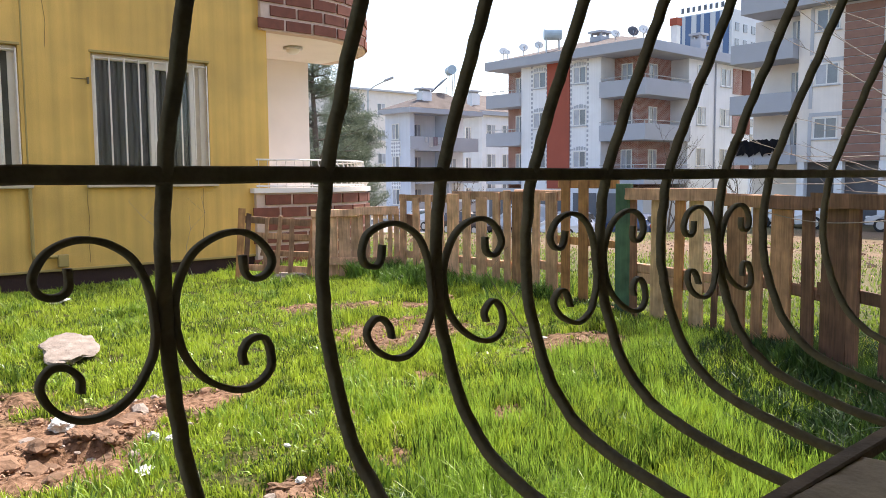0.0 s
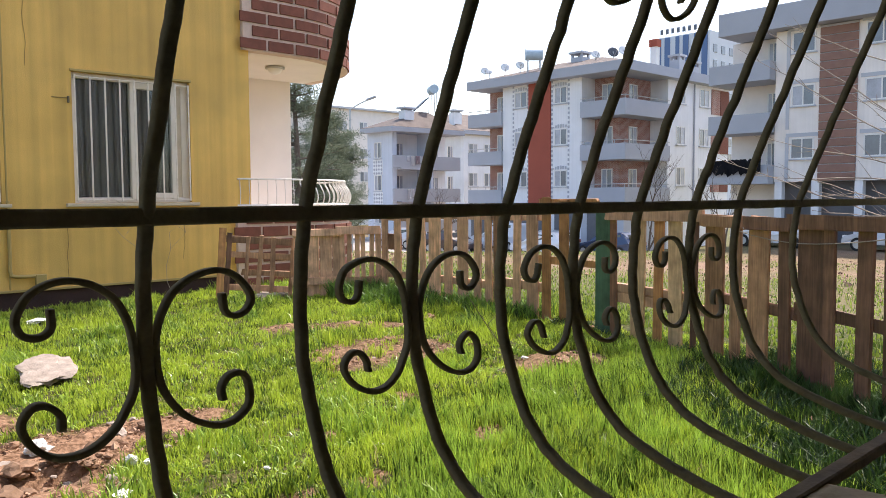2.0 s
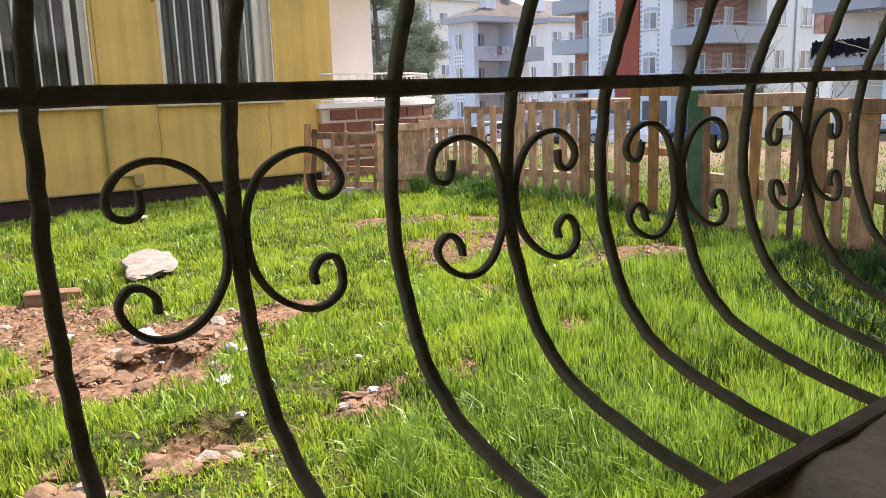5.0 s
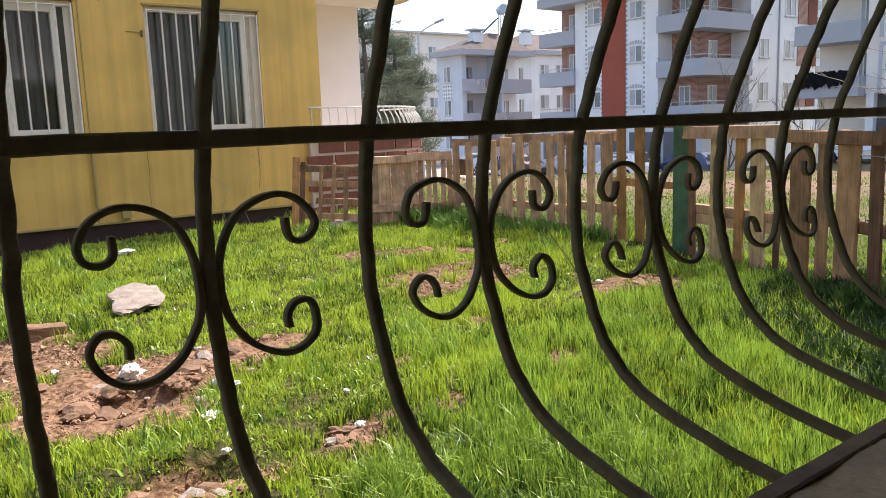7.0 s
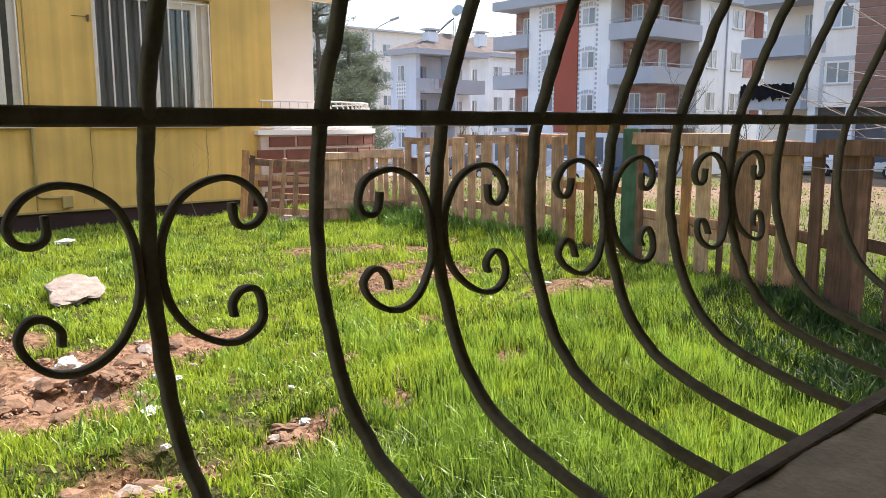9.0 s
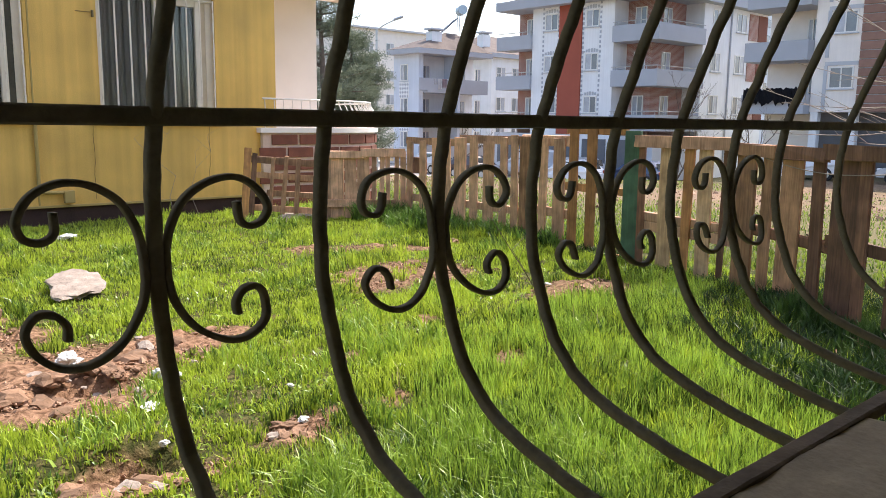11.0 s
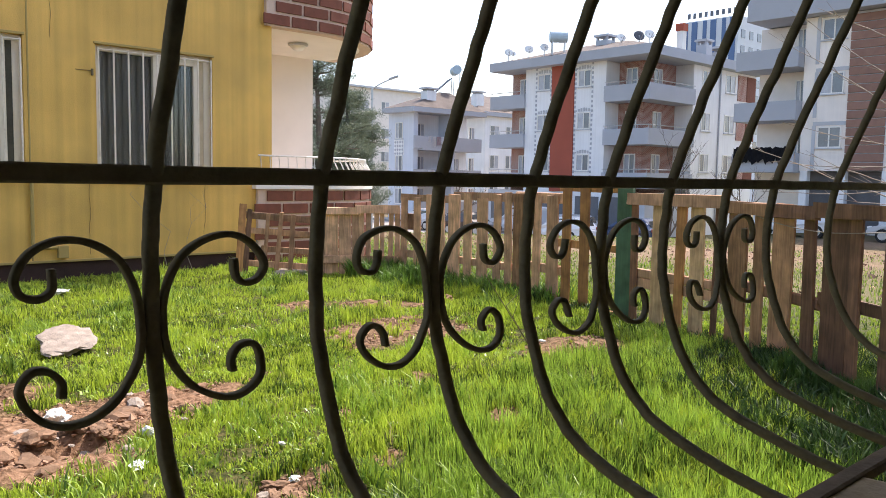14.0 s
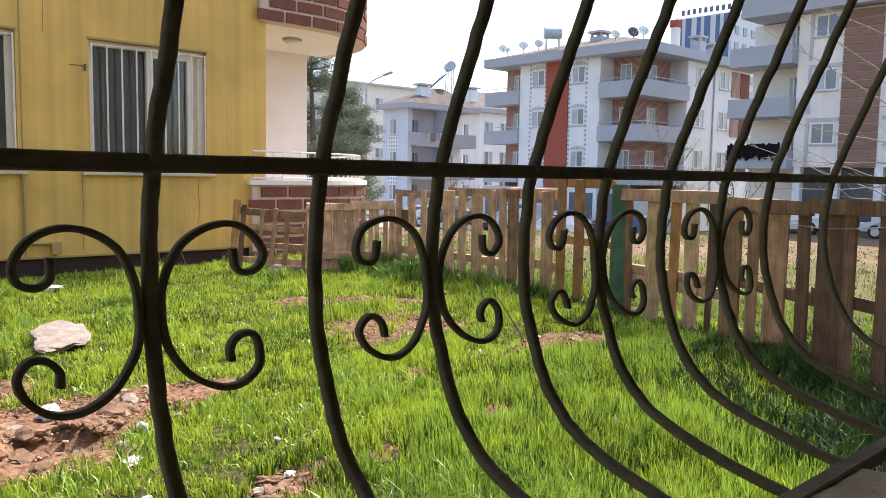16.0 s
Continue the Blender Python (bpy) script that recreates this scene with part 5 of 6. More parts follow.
def car(x, y, z, turn, colour, label, kind="hatch"):
    c = thing("car", label, "car", pose(x, y, z, 0, 0, turn), "parked cars")
    paint = material("car_paint", colour, 0.25, 0.0, 0.03, 2, 20, 0.0, spec=0.7)
    Lh, W, hood, top = (2.05, 0.86, 0.86, 1.46) if kind == "hatch" else (2.3, 0.92, 1.05, 1.85)
    side = [(-Lh, 0.32), (-Lh, 0.75), (-Lh + 0.12, hood), (-Lh + 0.35 if kind == "hatch" else -Lh + 0.1, top - 0.28 if kind == "hatch" else top - 0.1), (-Lh + 0.75, top), (0.25, top), (0.95, hood + 0.06), (Lh - 0.25, hood - 0.12), (Lh, 0.62), (Lh, 0.32)]
    bm = bmesh.new()
    cols = []
    for sx, inset in ((-1, 1), (1, 1)):
        col = []
        for px, pz in side:
            k = W if pz <= hood + 0.07 else W * 0.80
            col.append(bm.verts.new((px, sx * k, pz)))
        cols.append(col)
    n = len(side)
    for i in range(n):
        bm.faces.new((cols[0][i], cols[0][(i + 1) % n], cols[1][(i + 1) % n], cols[1][i]))
    bm.faces.new(cols[0][::-1])
    bm.faces.new(cols[1])
    bmesh.ops.recalc_face_normals(bm, faces=list(bm.faces))
    bmesh.ops.bevel(bm, geom=list(bm.edges), offset=0.05, segments=2, affect="EDGES")
    part("body", bm, paint, c, smooth=False)
    for sy in (-1, 1):
        bm = bmesh.new()
        lo, hi = hood + 0.06, top - 0.10
        ys, yt = sy * (W * 0.865), sy * (W * 0.815)
        q = [(-Lh + 0.55, ys, lo), (0.78, ys, lo), (0.22, yt, hi), (-Lh + 0.80, yt, hi)]
        a = [bm.verts.new(p) for p in q]
        b = [bm.verts.new((p[0], p[1] + sy * 0.03, p[2])) for p in q]
        bm.faces.new(a)
        bm.faces.new(b[::-1])
        for i in range(4):
            bm.faces.new((a[i], a[(i + 1) % 4], b[(i + 1) % 4], b[i]))
        part("side_window", bm, GLASS, c)
    for qx, qz, rx, w in ((0.63, (hood + top) / 2 + 0.03, 0, 1), (-Lh + 0.28, (hood + top) / 2 - 0.02, 1, 1)):
        bm = boxed(-0.012, 0.012, -W * 0.68, W * 0.68, -(top - hood) * 0.36, (top - hood) * 0.36)
        bmesh.ops.transform(bm, matrix=pose(qx, 0, qz, 0, -50 if not rx else 22, 0), verts=bm.verts)
        part("windscreen" if not rx else "rear_window", bm, GLASS, c)
    for wx in (-Lh * 0.62, Lh * 0.64):
        for sy in (-1, 1):
            wh = new("wheel")
            wh.parent = c
            bm = bmesh.new()
            bmesh.ops.create_cone(bm, cap_ends=True, segments=20, radius1=0.32, radius2=0.32, depth=0.22, matrix=pose(wx, sy * (W - 0.08), 0.32, 90, 0, 0))
            part("tyre", bm, TYRE, wh)
            bm = bmesh.new()
            bmesh.ops.create_cone(bm, cap_ends=True, segments=14, radius1=0.2, radius2=0.2, depth=0.24, matrix=pose(wx, sy * (W - 0.07), 0.32, 90, 0, 0))
            part("rim", bm, STEEL, wh)
    for sy in (-1, 1):
        part("headlight", boxed(Lh - 0.16, Lh - 0.01, sy * W * 0.72 - 0.14, sy * W * 0.72 + 0.14, 0.62, 0.74, 0.02), PVC, c)
        part("tail_light", boxed(-Lh - 0.01, -Lh + 0.06, sy * W * 0.8 - 0.1, sy * W * 0.8 + 0.1, 0.72, 0.9, 0.01), RED, c)
    return c


RZ = -2.27
car(38.0, 31.0, RZ, 90, (0.75, 0.76, 0.78), "white hatchback parked along the street")
car(36.5, 37.5, RZ, -90, (0.07, 0.05, 0.05), "dark hatchback parked along the street")
car(40.8, 37.0, RZ, 90, (0.72, 0.72, 0.74), "white van parked by the pavement", "van")
car(40.6, 28.0, RZ, 90, (0.03, 0.055, 0.12), "dark blue car parked by the pavement")
car(40.9, 33.0, RZ, 90, (0.42, 0.43, 0.45), "silver car parked by the pavement")
car(37.5, 43.5, RZ, 90, (0.6, 0.6, 0.62), "pale grey car down the street")
car(40.8, 18.0, ground_z(40.8, 18.0), 90, (0.75, 0.75, 0.76), "white car in front of the garages")
car(40.8, 12.4, ground_z(40.8, 12.4), 90, (0.55, 0.56, 0.58), "silver car in front of the garages")


# ---------------------------------------------------------------- stones and litter in the yard
def stone(x, y, size, mat, label, seed, name="stone", cat="stone", flat=0.0, sub=3, sink=0.35, turn=None, tilt=0.0):
    bm = bmesh.new()
    lump(bm, (0, 0, size[2] * (1 - 2 * sink)), size, seed, 0.55, flat, sub)
    ob = part(name, bm, mat, None, "")
    ob.matrix_basis = pose(x, y, ground_z(x, y) + (0.05 if tilt else 0), tilt, 0, seed * 47 % 360 if turn is None else turn)
    return tagged(ob, label, cat)


stone(1.87, 6.06, (0.165, 0.27, 0.045), STONE, "large flat pale stone lying in the grass", 3, "flat_stone", "stone", 0.5, 4, 0.2, -17, 9)
block = bmesh.new()
box(block, -0.17, 0.17, -0.06, 0.06, 0, 0.11, 0.012)
bmesh.ops.subdivide_edges(block, edges=list(block.edges), cuts=2, use_grid_fill=True)
for v in block.verts:
    v.co += Vector((noise.noise(v.co * 20), noise.noise(v.co * 20 + Vector((4, 0, 0))), noise.noise(v.co * 20 + Vector((0, 4, 0))))) * 0.012
block_ob = part("concrete_block", block, SOILSTONE)
block_ob.matrix_basis = pose(1.12, 5.70, ground_z(1.12, 5.7) - 0.02, 0, 4, -8)
tagged(block_ob, "long reddish concrete block at the edge of bare earth", "block")
rs = random.Random(21)
for i in range(150):
    cx, cy, a, b, turn, amount = PATCHES[rs.choice((0, 0, 0, 0, 1, 1, 1, 2, 3, 3, 4, 5, 6, 10, 11))]
    x, y = cx + rs.uniform(-1, 1) * a * 0.9, cy + rs.uniform(-1, 1) * b * 0.9
    s = rs.choice((0.012, 0.016, 0.022, 0.030, 0.046)) * rs.uniform(0.7, 1.3)
    tagged(stone(x, y, (s * rs.uniform(0.9, 1.7), s, s * 0.6), SOILSTONE if rs.random() < 0.78 else STONE, "small angular stone on the bare earth", i + 1, sub=2), group="stones on the bare earth")
for x, y, s in ((0.99, 2.64, 0.045), (0.87, 2.66, 0.04), (1.0, 2.76, 0.03), (0.92, 2.74, 0.03), (1.42, 4.05, 0.06), (1.30, 4.12, 0.045), (4.95, 1.75, 0.13), (4.78, 1.55, 0.10), (5.1, 1.95, 0.12), (5.0, 1.6, 0.09), (4.65, 1.75, 0.07), (5.25, 2.15, 0.08), (1.15, 2.62, 0.03), (0.80, 2.66, 0.045), (0.54, 2.92, 0.05), (1.66, 2.77, 0.035), (1.76, 2.80, 0.03), (1.72, 2.86, 0.04), (4.35, 4.95, 0.08), (4.98, 3.8, 0.07), (5.85, 6.3, 0.08)):
    stone(x, y, (s * 1.4, s * 0.8, s * 0.5), SOILSTONE, "reddish lump of earth and stone in a bare patch", int(x * 31), sub=4, sink=0.35)


def scrap(x, y, w, h, seed, label):
    """A crumpled scrap of thin plastic or paper."""
    bm = bmesh.new()
    made = bmesh.ops.create_icosphere(bm, subdivisions=4, radius=1.0)
    for v in made["verts"]:
        q = v.co * 1.6 + Vector((seed * 3.1, seed, 0))
        k = 1 + 0.5 * noise.noise(q) + 0.35 * abs(noise.noise(q * 2.3)) - 0.25 * abs(noise.noise(q * 5))
        v.co = Vector((v.co.x * k * w * 0.55, v.co.y * k * w * 0.36, v.co.z * k * h * 0.6))
    ob = part("litter", bm, LITTER)
    ob.matrix_basis = pose(x, y, ground_z(x, y) + 0.02 + h * 0.3, 0, 8, seed * 61)
    return tagged(ob, label, "litter", "scraps of litter")


for i, (x, y, w, h) in enumerate(((1.31, 4.38, 0.15, 0.07), (1.555, 3.78, 0.06, 0.05), (1.62, 3.72, 0.05, 0.02), (1.355, 3.385, 0.085, 0.022), (1.98, 3.24, 0.03, 0.015), (1.24, 2.96, 0.035, 0.02),
                                  (1.80, 2.84, 0.06, 0.02), (2.58, 3.14, 0.04, 0.01), (2.70, 9.05, 0.18, 0.04), (1.0, 4.75, 0.05, 0.02), (4.9, 4.15, 0.05, 0.015))):
    scrap(x, y, w, h, i + 1, "crumpled white plastic scrap lying in the grass")
stone(5.55, 9.05, (0.30, 0.2, 0.12), STONE, "pale broken slab behind the pallet lattice", 12, "broken_slab", "stone", 0.4)

# pale string sagging along the fence top
cord = thing("string", "thin pale string sagging along the fence top", "string", pose(0, 0, 0))
bm = bmesh.new()
tube(bm, smooth_line([(5.93, 3.08, 1.12), (5.62, 2.62, 1.03), (5.30, 2.15, 1.0), (4.98, 1.66, 1.04), (4.66, 1.18, 1.12)], 6), 0.0035, 5)
part("cord", bm, TWIG, cord)

# thin dry stems
for i, (x, y, t) in enumerate(((4.38, 10.12, 1.35), (4.72, 10.12, 1.05), (3.05, 2.55, 0.75))):
    r = random.Random(i + 5)
    st = thing("dry_stem", "thin bare dry stem standing in the grass", "plant", pose(x, y, ground_z(x, y)), "dry stems")
    bm = bmesh.new()
    base = [Vector((0.04 * r.gauss(0, 1) * k, 0.02 * k, t * k / 5)) for k in range(6)]
    tube(bm, base, [0.004, 0.0035, 0.003, 0.0025, 0.002, 0.0015], 4)
    for k in (3, 4):
        tube(bm, [base[k], base[k] + Vector((r.uniform(-0.2, 0.2), 0, 0.22)), base[k] + Vector((r.uniform(-0.3, 0.3), 0, 0.34))], [0.0025, 0.002, 0.001], 4)
    part("stem", bm, TWIG if i < 2 else BARK, st)

# leafless bush over the end of the fence, long pale shoots
bush = thing("bare_bush", "leafless bush with long pale shoots over the fence", "bush", pose(6.6, 0.95, ground_z(6.6, 0.95)))
r = random.Random(11)
for i in range(20):
    reach = r.uniform(0.7, 2.35)
    tip = r.uniform(1.35, 2.75) if i < 12 else r.uniform(1.15, 1.5)
    dx = r.uniform(-0.5, 0.5)
    arch = r.uniform(0.66, 0.84) if i < 12 else r.uniform(0.85, 1.0)
    pts = [Vector((r.gauss(0, 0.1), r.gauss(0, 0.1), 0)), Vector((dx * 0.3, reach * 0.12, tip * arch * 0.65)), Vector((dx * 0.6, reach * 0.45, tip * arch)), Vector((dx * 0.85, reach * 0.75, tip * (arch + 0.55 * (1 - arch)))), Vector((dx, reach, tip))]
    bm = bmesh.new()
    ln = [p + Vector((noise.noise(p * 4), noise.noise(p * 4 + Vector((5, 0, i))), noise.noise(p * 5 + Vector((0, i, 0))))) * 0.02 for p in smooth_line(pts, 6)]
    tube(bm, ln, [0.0095 - 0.0075 * k / (len(ln) - 1) for k in range(len(ln))], 5)
    for k in range(10, len(ln) - 1, 2):
        o = Vector((r.gauss(0, 0.03), r.uniform(0.02, 0.12), r.uniform(-0.02, 0.10)))
        tube(bm, [ln[k], ln[k] + o * 0.6, ln[k] + o * r.uniform(0.9, 1.8)], [0.003, 0.0022, 0.001], 4)
    part("shoot", bm, TWIG, bush)


# ---------------------------------------------------------------- grass
def blades(name, x, y, h, w, mat, label, seed, bend=0.45):
    g = np.random.default_rng(seed)
    n = len(x)
    z = height(x, y) - 0.01
    a = g.uniform(0, 2 * np.pi, n)
    lean = g.uniform(0.05, 1.0, n) * bend
    # the whole lawn lies over a little, patch by patch
    wind = 2.4 + 1.3 * field(x, y, 1.2, 8)
    dx, dy = np.cos(a) * lean + 0.09 * np.cos(wind), np.sin(a) * lean + 0.09 * np.sin(wind)
    t = g.uniform(0, np.pi, n)
    wx, wy = np.cos(t) * w / 2, np.sin(t) * w / 2
    v = np.zeros((n, 5, 3))
    v[:, 0] = np.stack([x - wx, y - wy, z], 1)
    v[:, 1] = np.stack([x + wx, y + wy, z], 1)
    mx, my, mz = x + dx * h * 0.35, y + dy * h * 0.35, z + h * 0.6
    v[:, 2] = np.stack([mx + wx * 0.8, my + wy * 0.8, mz], 1)
    v[:, 3] = np.stack([mx - wx * 0.8, my - wy * 0.8, mz], 1)
    droop = 1 - 0.25 * np.hypot(dx, dy)
    v[:, 4] = np.stack([x + dx * h, y + dy * h, z + h * droop], 1)
    me = bpy.data.meshes.new(name)
    base = np.arange(n) * 5
    me.vertices.add(n * 5)
    me.vertices.foreach_set("co", v.ravel().astype(np.float32))
    loops = np.stack([base, base + 1, base + 2, base + 3, base + 3, base + 2, base + 4], 1).ravel()
    me.loops.add(len(loops))
    me.loops.foreach_set("vertex_index", loops.astype(np.int32))
    me.polygons.add(n * 2)
    starts = np.stack([np.arange(n) * 7, np.arange(n) * 7 + 4], 1).ravel()
    me.polygons.foreach_set("loop_start", starts.astype(np.int32))
    me.polygons.foreach_set("loop_total", np.tile([4, 3], n).astype(np.int32))
    me.update(calc_edges=True)
    me.validate()
    me.materials.append(mat)
    return tagged(new(name, me), label, "grass", kind="stuff")


def tall_part(x, y):
    """Where the grass grows long: the damp stretch by the window and the near fence."""
    return smoothstep(1.5, 2.5, x - 0.30 * (y - 1.5)) * (1 - smoothstep(2.7, 3.9, y - 0.2 * (x - 3)))


def lawn_height(x, y):
    tall = tall_part(x, y)
    fence = 1 - smoothstep(0.15, 0.9, 6.6 - x - 0.55 * np.clip(4.6 - y, 0, 4))
    clump = np.clip(field(x, y, 2.6, 9), 0, 1)
    tuft = np.clip(field(x, y, 7.5, 10) - 0.1, 0, 1)
    mound = np.clip(field(x, y, 10.0, 2) + 0.25, 0, 1.2)
    return (0.65 + 0.80 * mound) * (0.044 + 0.05 * tall + 0.045 * fence + 0.03 * clump + 0.075 * tuft * (0.4 + clump + 0.8 * tall))


g = np.random.default_rng(5)


def fence_distance(x, y):
    """Distance on the yard's side from the fence, run by run."""
    out = np.full_like(x, 9.0)
    for a, b in ((D, F1), (F1, H1), (H1, I1), (I1, J1), (J1, K1)):
        ux, uy = b[0] - a[0], b[1] - a[1]
        t = np.clip(((x - a[0]) * ux + (y - a[1]) * uy) / (ux * ux + uy * uy), 0, 1)
        out = np.minimum(out, np.hypot(x - a[0] - t * ux, y - a[1] - t * uy))
    return out


def tufts(clumps, per, x0, x1, y0, y1, spread=(0.012, 0.04)):
    """Blades in small random tufts: place, and the way each leans from its tuft's middle."""
    cx, cy = g.uniform(x0, x1, clumps), g.uniform(y0, y1, clumps)
    keep = (bareness(cx, cy) + 0.35 * field(cx, cy, 8.0, 9) + g.uniform(-0.3, 0.3, clumps)) < 0.40
    keep &= g.uniform(0, 1, clumps) < 0.72 + 0.25 * field(cx, cy, 3.3, 11) + 0.5 * field(cx, cy, 11.0, 4) + 0.75 * field(cx, cy, 27.0, 7)
    # bright grass gives way below the near fence to weeds coloured as shade
    keep &= (fence_distance(cx, cy) > 0.09 + 0.08 * field(cx, cy, 5.0, 1) + 0.9 * (1 - smoothstep(2.5, 3.3, cy))) | (g.uniform(0, 1, clumps) < 0.22) | (cx > 6.7)
    keep &= ~((cy > 10.25) & (cx < 8.75)) & (cy > 0.3)
    keep &= ((cx - 1.87) / 0.16) ** 2 + ((cy - 6.04) / 0.24) ** 2 > 1
    cx, cy = cx[keep], cy[keep]
    n = len(cx)
    r = np.repeat(g.uniform(*spread, n), per)
    size = np.repeat(np.clip(np.exp(g.normal(0, 0.42, n)), 0.4, 1.7), per)
    ox, oy = g.normal(0, 1, n * per) * r, g.normal(0, 1, n * per) * r
    return np.repeat(cx, per) + ox, np.repeat(cy, per) + oy, size


x, y, size = tufts(46000, 9, 0.3, 6.5, 1.0, 5.2, (0.008, 0.028))
h = np.minimum(lawn_height(x, y) * size * g.uniform(0.45, 1.15, len(x)), g.uniform(0.09, 0.14, len(x)))
blades("grass", x, y, h, g.uniform(0.0045, 0.009, len(x)), GRASS, "bright spring grass blades in the near yard", 1, 0.6)
x, y, size = tufts(9000, 14, 1.3, 5.9, 1.2, 4.3, (0.010, 0.030))
k = tall_part(x, y) + g.uniform(-0.25, 0.25, len(x)) + 0.3 * field(x, y, 5.0, 2) > 0.5
x, y, size = x[k], y[k], size[k]
h = g.uniform(0.07, 0.15, len(x)) * np.clip(size, 0.7, 1.25)
blades("grass", x, y, h, g.uniform(0.004, 0.0075, len(x)), GRASS_TALL, "long upright grass by the window and the fence", 13, 0.32)
x, y, size = tufts(24000, 9, 0.5, 7.0, 5.0, 10.2, (0.012, 0.04))
h = lawn_height(x, y) * size * g.uniform(0.5, 1.25, len(x)) + 0.008
blades("grass", x, y, h, g.uniform(0.006, 0.012, len(x)), GRASS, "bright spring grass blades towards the house", 2, 0.6)
x, y, size = tufts(520, 26, 1.35, 2.5, 1.3, 2.35, (0.03, 0.06))
k = field(x, y, 4.0, 3) > -0.1
x, y, size = x[k], y[k], size[k]
blades("grass", x, y, g.uniform(0.08, 0.16, len(x)) * np.minimum(size, 1.15), g.uniform(0.004, 0.0075, len(x)), GRASS_LUSH, "long lush drooping grass nearest the window", 3, 1.1)
x, y, size = tufts(8500, 16, 0.6, 6.4, 1.4, 9.8, (0.025, 0.06))
k = field(x, y, 8.5, 6) + 0.4 * field(x, y, 2.2, 3) > 0.40
x, y, size = x[k], y[k], size[k]
blades("weeds", x, y, np.minimum(lawn_height(x, y) * size * g.uniform(1.2, 1.8, len(x)) + 0.02, 0.17), g.uniform(0.006, 0.012, len(x)), GRASS_LUSH, "darker green tufts among the grass", 6, 0.9)
# low broad leaves that fill the turf
x, y, size = tufts(9000, 7, 0.3, 6.2, 1.6, 7.5, (0.015, 0.05))
blades("clover", x, y, g.uniform(0.015, 0.04, len(x)) * size, g.uniform(0.008, 0.017, len(x)), GRASS_LUSH, "low broad-leaved clover between the grass", 9, 1.9)
# broad weeds along the fence; the shade there is painted into their dark green
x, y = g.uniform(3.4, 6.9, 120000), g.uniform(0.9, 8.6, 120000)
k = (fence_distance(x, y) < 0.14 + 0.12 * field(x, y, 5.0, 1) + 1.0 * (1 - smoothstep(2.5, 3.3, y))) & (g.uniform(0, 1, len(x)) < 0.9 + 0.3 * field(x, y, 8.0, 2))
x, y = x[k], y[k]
blades("weeds", x, y, g.uniform(0.03, 0.12, len(x)) * (1 + 0.5 * field(x, y, 6.0, 3)) * (1 + 0.9 * (1 - smoothstep(1.7, 2.2, y))), g.uniform(0.006, 0.017, len(x)), GRASS_SHADE, "leafy weeds at the foot of the fence, shade painted into their green", 8, 0.9)
# taller blades whose near-black green stands for shade before the near pallets
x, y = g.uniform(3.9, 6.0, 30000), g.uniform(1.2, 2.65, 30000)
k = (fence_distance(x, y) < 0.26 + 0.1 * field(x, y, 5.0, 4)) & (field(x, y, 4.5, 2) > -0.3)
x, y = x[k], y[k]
blades("weeds", x, y, g.uniform(0.06, 0.20, len(x)) * (1 + 0.3 * field(x, y, 5.0, 9)), g.uniform(0.008, 0.018, len(x)), GRASS_SHADE, "tall weeds before the near pallets, shade painted into their green", 15, 0.55)
x, y = g.uniform(5.0, 6.75, 20000), g.uniform(5.3, 8.6, 20000)
k = (fence_distance(x, y) < 0.62 + 0.3 * field(x, y, 4.0, 6)) & (field(x, y, 3.0, 8) > -0.45)
x, y = x[k], y[k]
blades("weeds", x, y, g.uniform(0.12, 0.29, len(x)) * (1 + 0.4 * field(x, y, 6.0, 5)), g.uniform(0.009, 0.02, len(x)), WEED, "bushy green weeds along the back fence", 12, 0.8)
x, y, size = tufts(700, 6, 0.8, 6.3, 1.4, 6.0, (0.02, 0.08))
blades("dry_grass", x, y, lawn_height(x, y) * g.uniform(0.6, 1.3, len(x)), g.uniform(0.003, 0.006, len(x)), STRAW, "dry straw-coloured blades", 7, 1.1)
x, y = 7.0 + 24.0 * g.uniform(0, 1, 150000) ** 1.5, g.uniform(0.0, 32.0, 150000)
k = (bareness(x, y) + g.uniform(-0.35, 0.3, len(x)) < 0.4) & ~((y > 10.2) & (x < 8.8))
x, y = x[k], y[k]
blades("grass", x, y, g.uniform(0.03, 0.09, len(x)), g.uniform(0.010, 0.024, len(x)), GRASS_FAR, "patchy grass on the open land past the fence", 4)

# silvery weeds in the damp corner below the window's end
x, y, size = tufts(420, 14, 3.3, 5.0, 1.25, 2.5, (0.02, 0.05))
k = field(x, y, 5.5, 10) > 0.05
x, y = x[k], y[k]
blades("weeds", x, y, g.uniform(0.04, 0.12, len(x)), g.uniform(0.005, 0.012, len(x)), PALE_WEED, "silvery green weeds among the long grass", 14, 1.4)

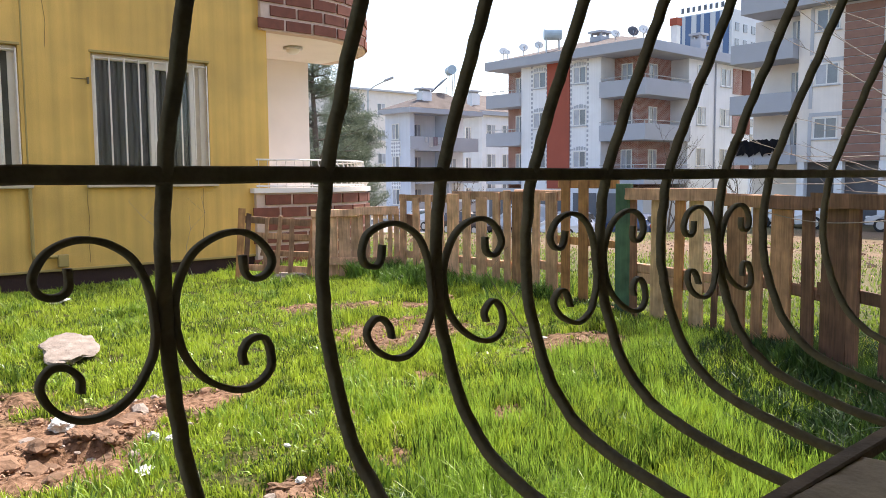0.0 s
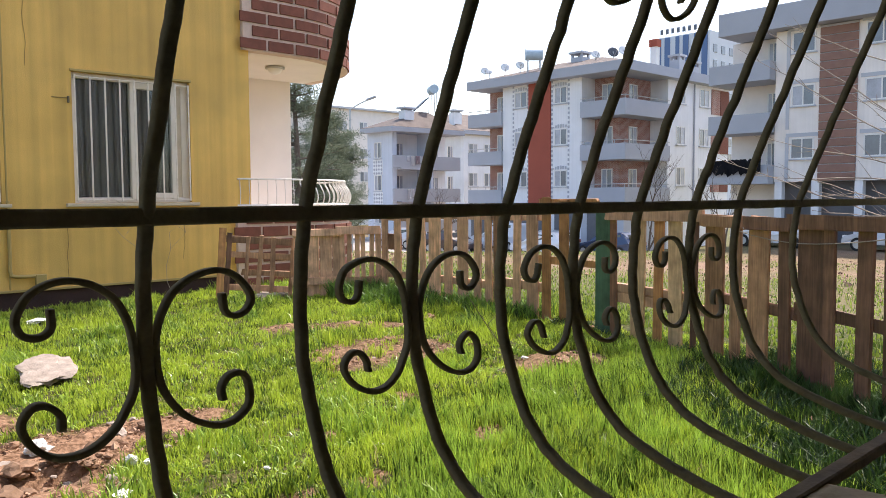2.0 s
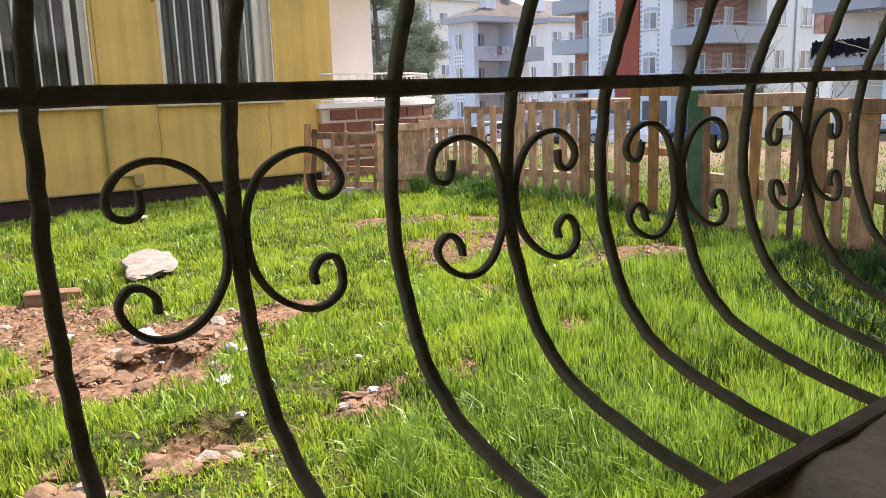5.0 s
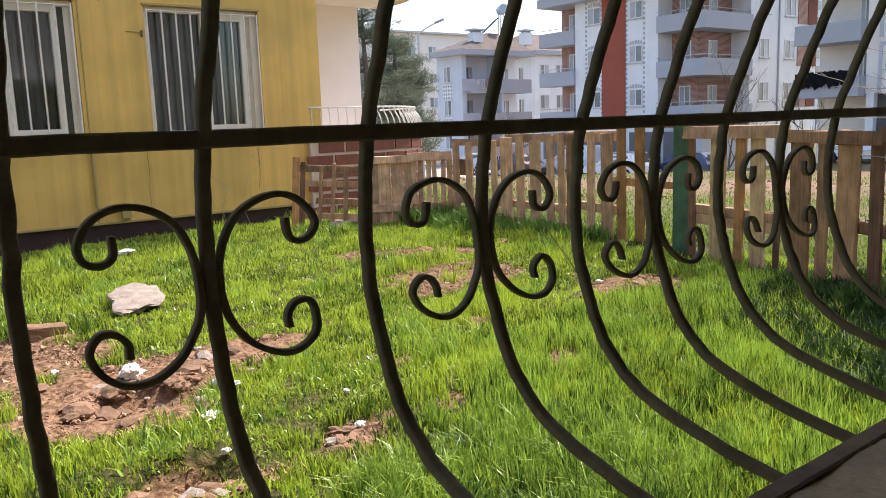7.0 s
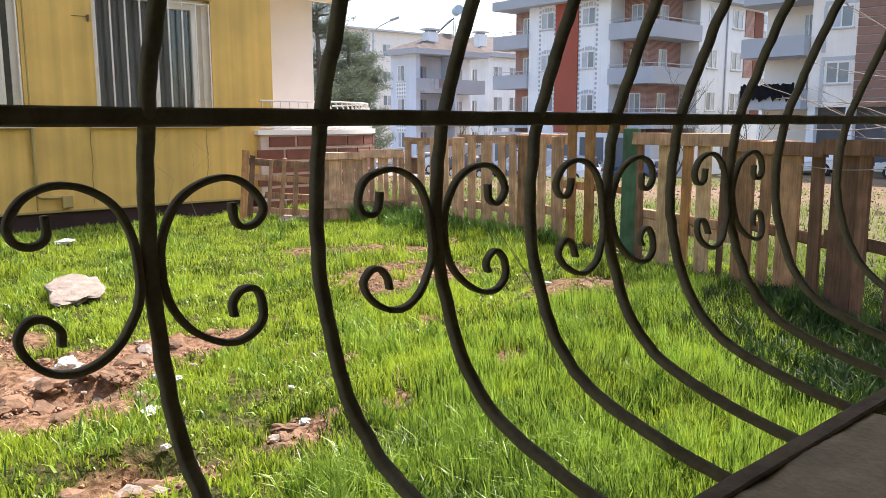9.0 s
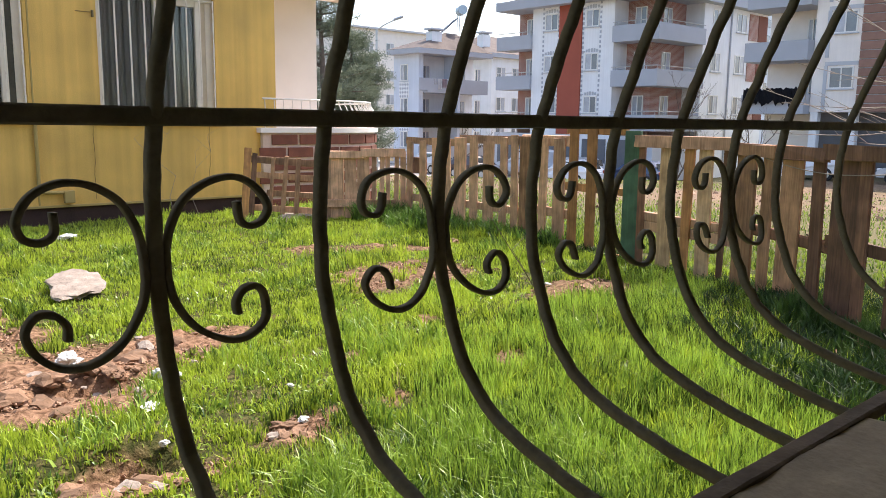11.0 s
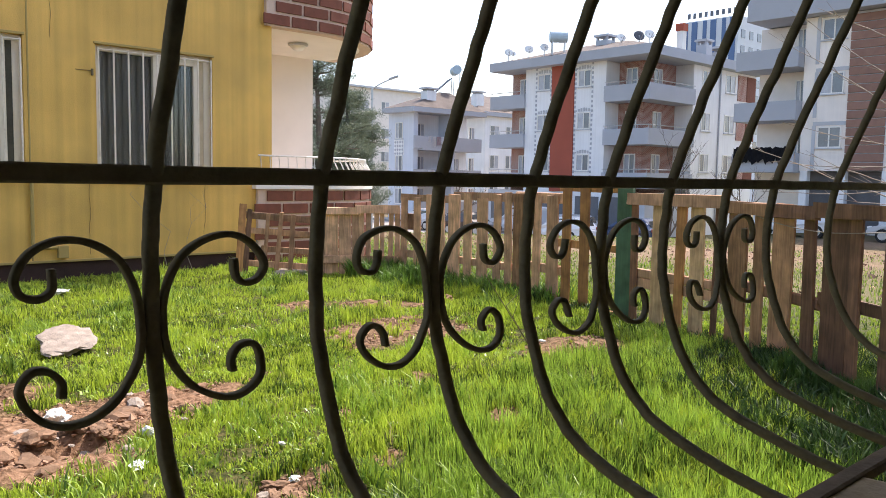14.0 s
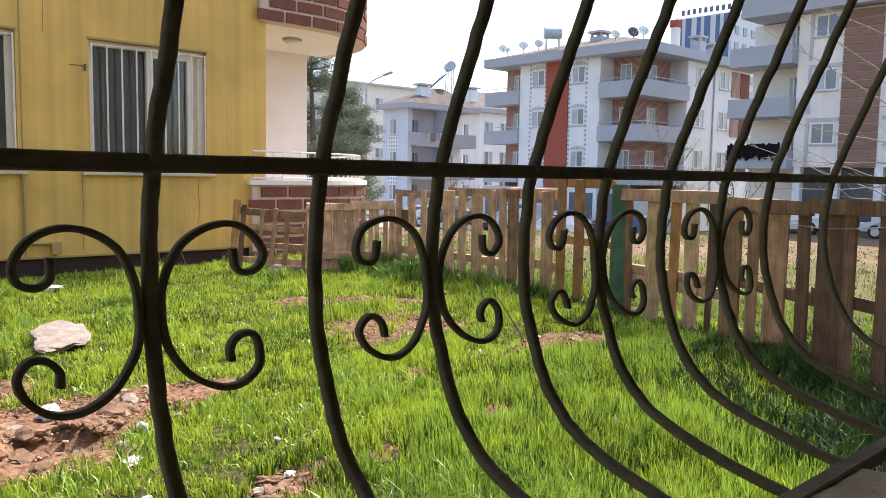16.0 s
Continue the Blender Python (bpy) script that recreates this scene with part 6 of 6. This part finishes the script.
# crumbled earth and gravel of the bare patches, and clods on the open land
gx, gy = g.uniform(0.2, 6.0, 60000), g.uniform(2.3, 7.2, 60000)
k = bareness(gx, gy) + g.uniform(-0.3, 0.1, len(gx)) > 0.35
gx, gy = gx[k][:9000], gy[k][:9000]
fx, fy = 7.6 + 24.0 * g.uniform(0, 1, 9000) ** 1.3, g.uniform(1.0, 28.0, 9000)
k = (bareness(fx, fy) > 0.3) & ~((fy > 10.0) & (fx < 9.0))
near = len(gx)
gx, gy = np.concatenate([gx, fx[k][:4000]]), np.concatenate([gy, fy[k][:4000]])
sizes = np.exp(g.normal(-5.15, 0.6, len(gx)))
sizes[near:] *= 4.0
verts, faces = [], []
corner = np.array([(1, 0, 0), (-0.5, 0.87, 0), (-0.5, -0.87, 0), (0.1, 0.1, 0.8), (0.3, -0.2, -0.6)])
for px, py, pz, s in zip(gx, gy, height(gx, gy), sizes):
    o = len(verts)
    turn = g.uniform(0, 6.28)
    ca, sa = math.cos(turn), math.sin(turn)
    for q in corner + g.normal(0, 0.22, (5, 3)):
        verts.append((px + s * (q[0] * ca - q[1] * sa), py + s * (q[0] * sa + q[1] * ca) * 0.8, pz + 0.006 + s * q[2] * 0.8))
    faces += [(o, o + 1, o + 3), (o + 1, o + 2, o + 3), (o + 2, o, o + 3), (o + 1, o, o + 4), (o + 2, o + 1, o + 4), (o, o + 2, o + 4)]
me = bpy.data.meshes.new("gravel")
me.from_pydata(verts, [], faces)
me.materials.append(RUBBLE)
tagged(new("gravel", me), "crumbled reddish earth and gravel on bare patches", "gravel", kind="stuff")


# ---------------------------------------------------------------- single bricks of the balcony
def brick_courses(parent, z0, courses, ch, start):
    length, joint = 0.42, 0.042
    me = mesh_from("brick", boxed(-length / 2, length / 2, -0.012, 0.012, 0, ch - joint, 0.004), BRICK)
    straight = BC[0] - start
    total = straight + BR * math.pi / 2 + 0.5
    for k in range(courses):
        s = (length + joint) * (0.75 if k % 2 else 0.32)
        while s < total:
            if s < straight:
                m = pose(start + s, BC[1] - BR, z0 + k * ch)
            elif s < straight + BR * math.pi / 2:
                t = -90 + math.degrees((s - straight) / BR)
                m = pose(BC[0] + BR * math.cos(radians(t)), BC[1] + BR * math.sin(radians(t)), z0 + k * ch, 0, 0, t + 90)
            else:
                m = pose(BC[0] + BR, BC[1] + s - straight - BR * math.pi / 2, z0 + k * ch, 0, 0, 90)
            piece("brick", me, parent, m)
            s += length + joint


brick_courses(balcony, 0.025, 6, 0.185, 5.76)
brick_courses(balcony, 3.452, 7, 0.185, 5.91)
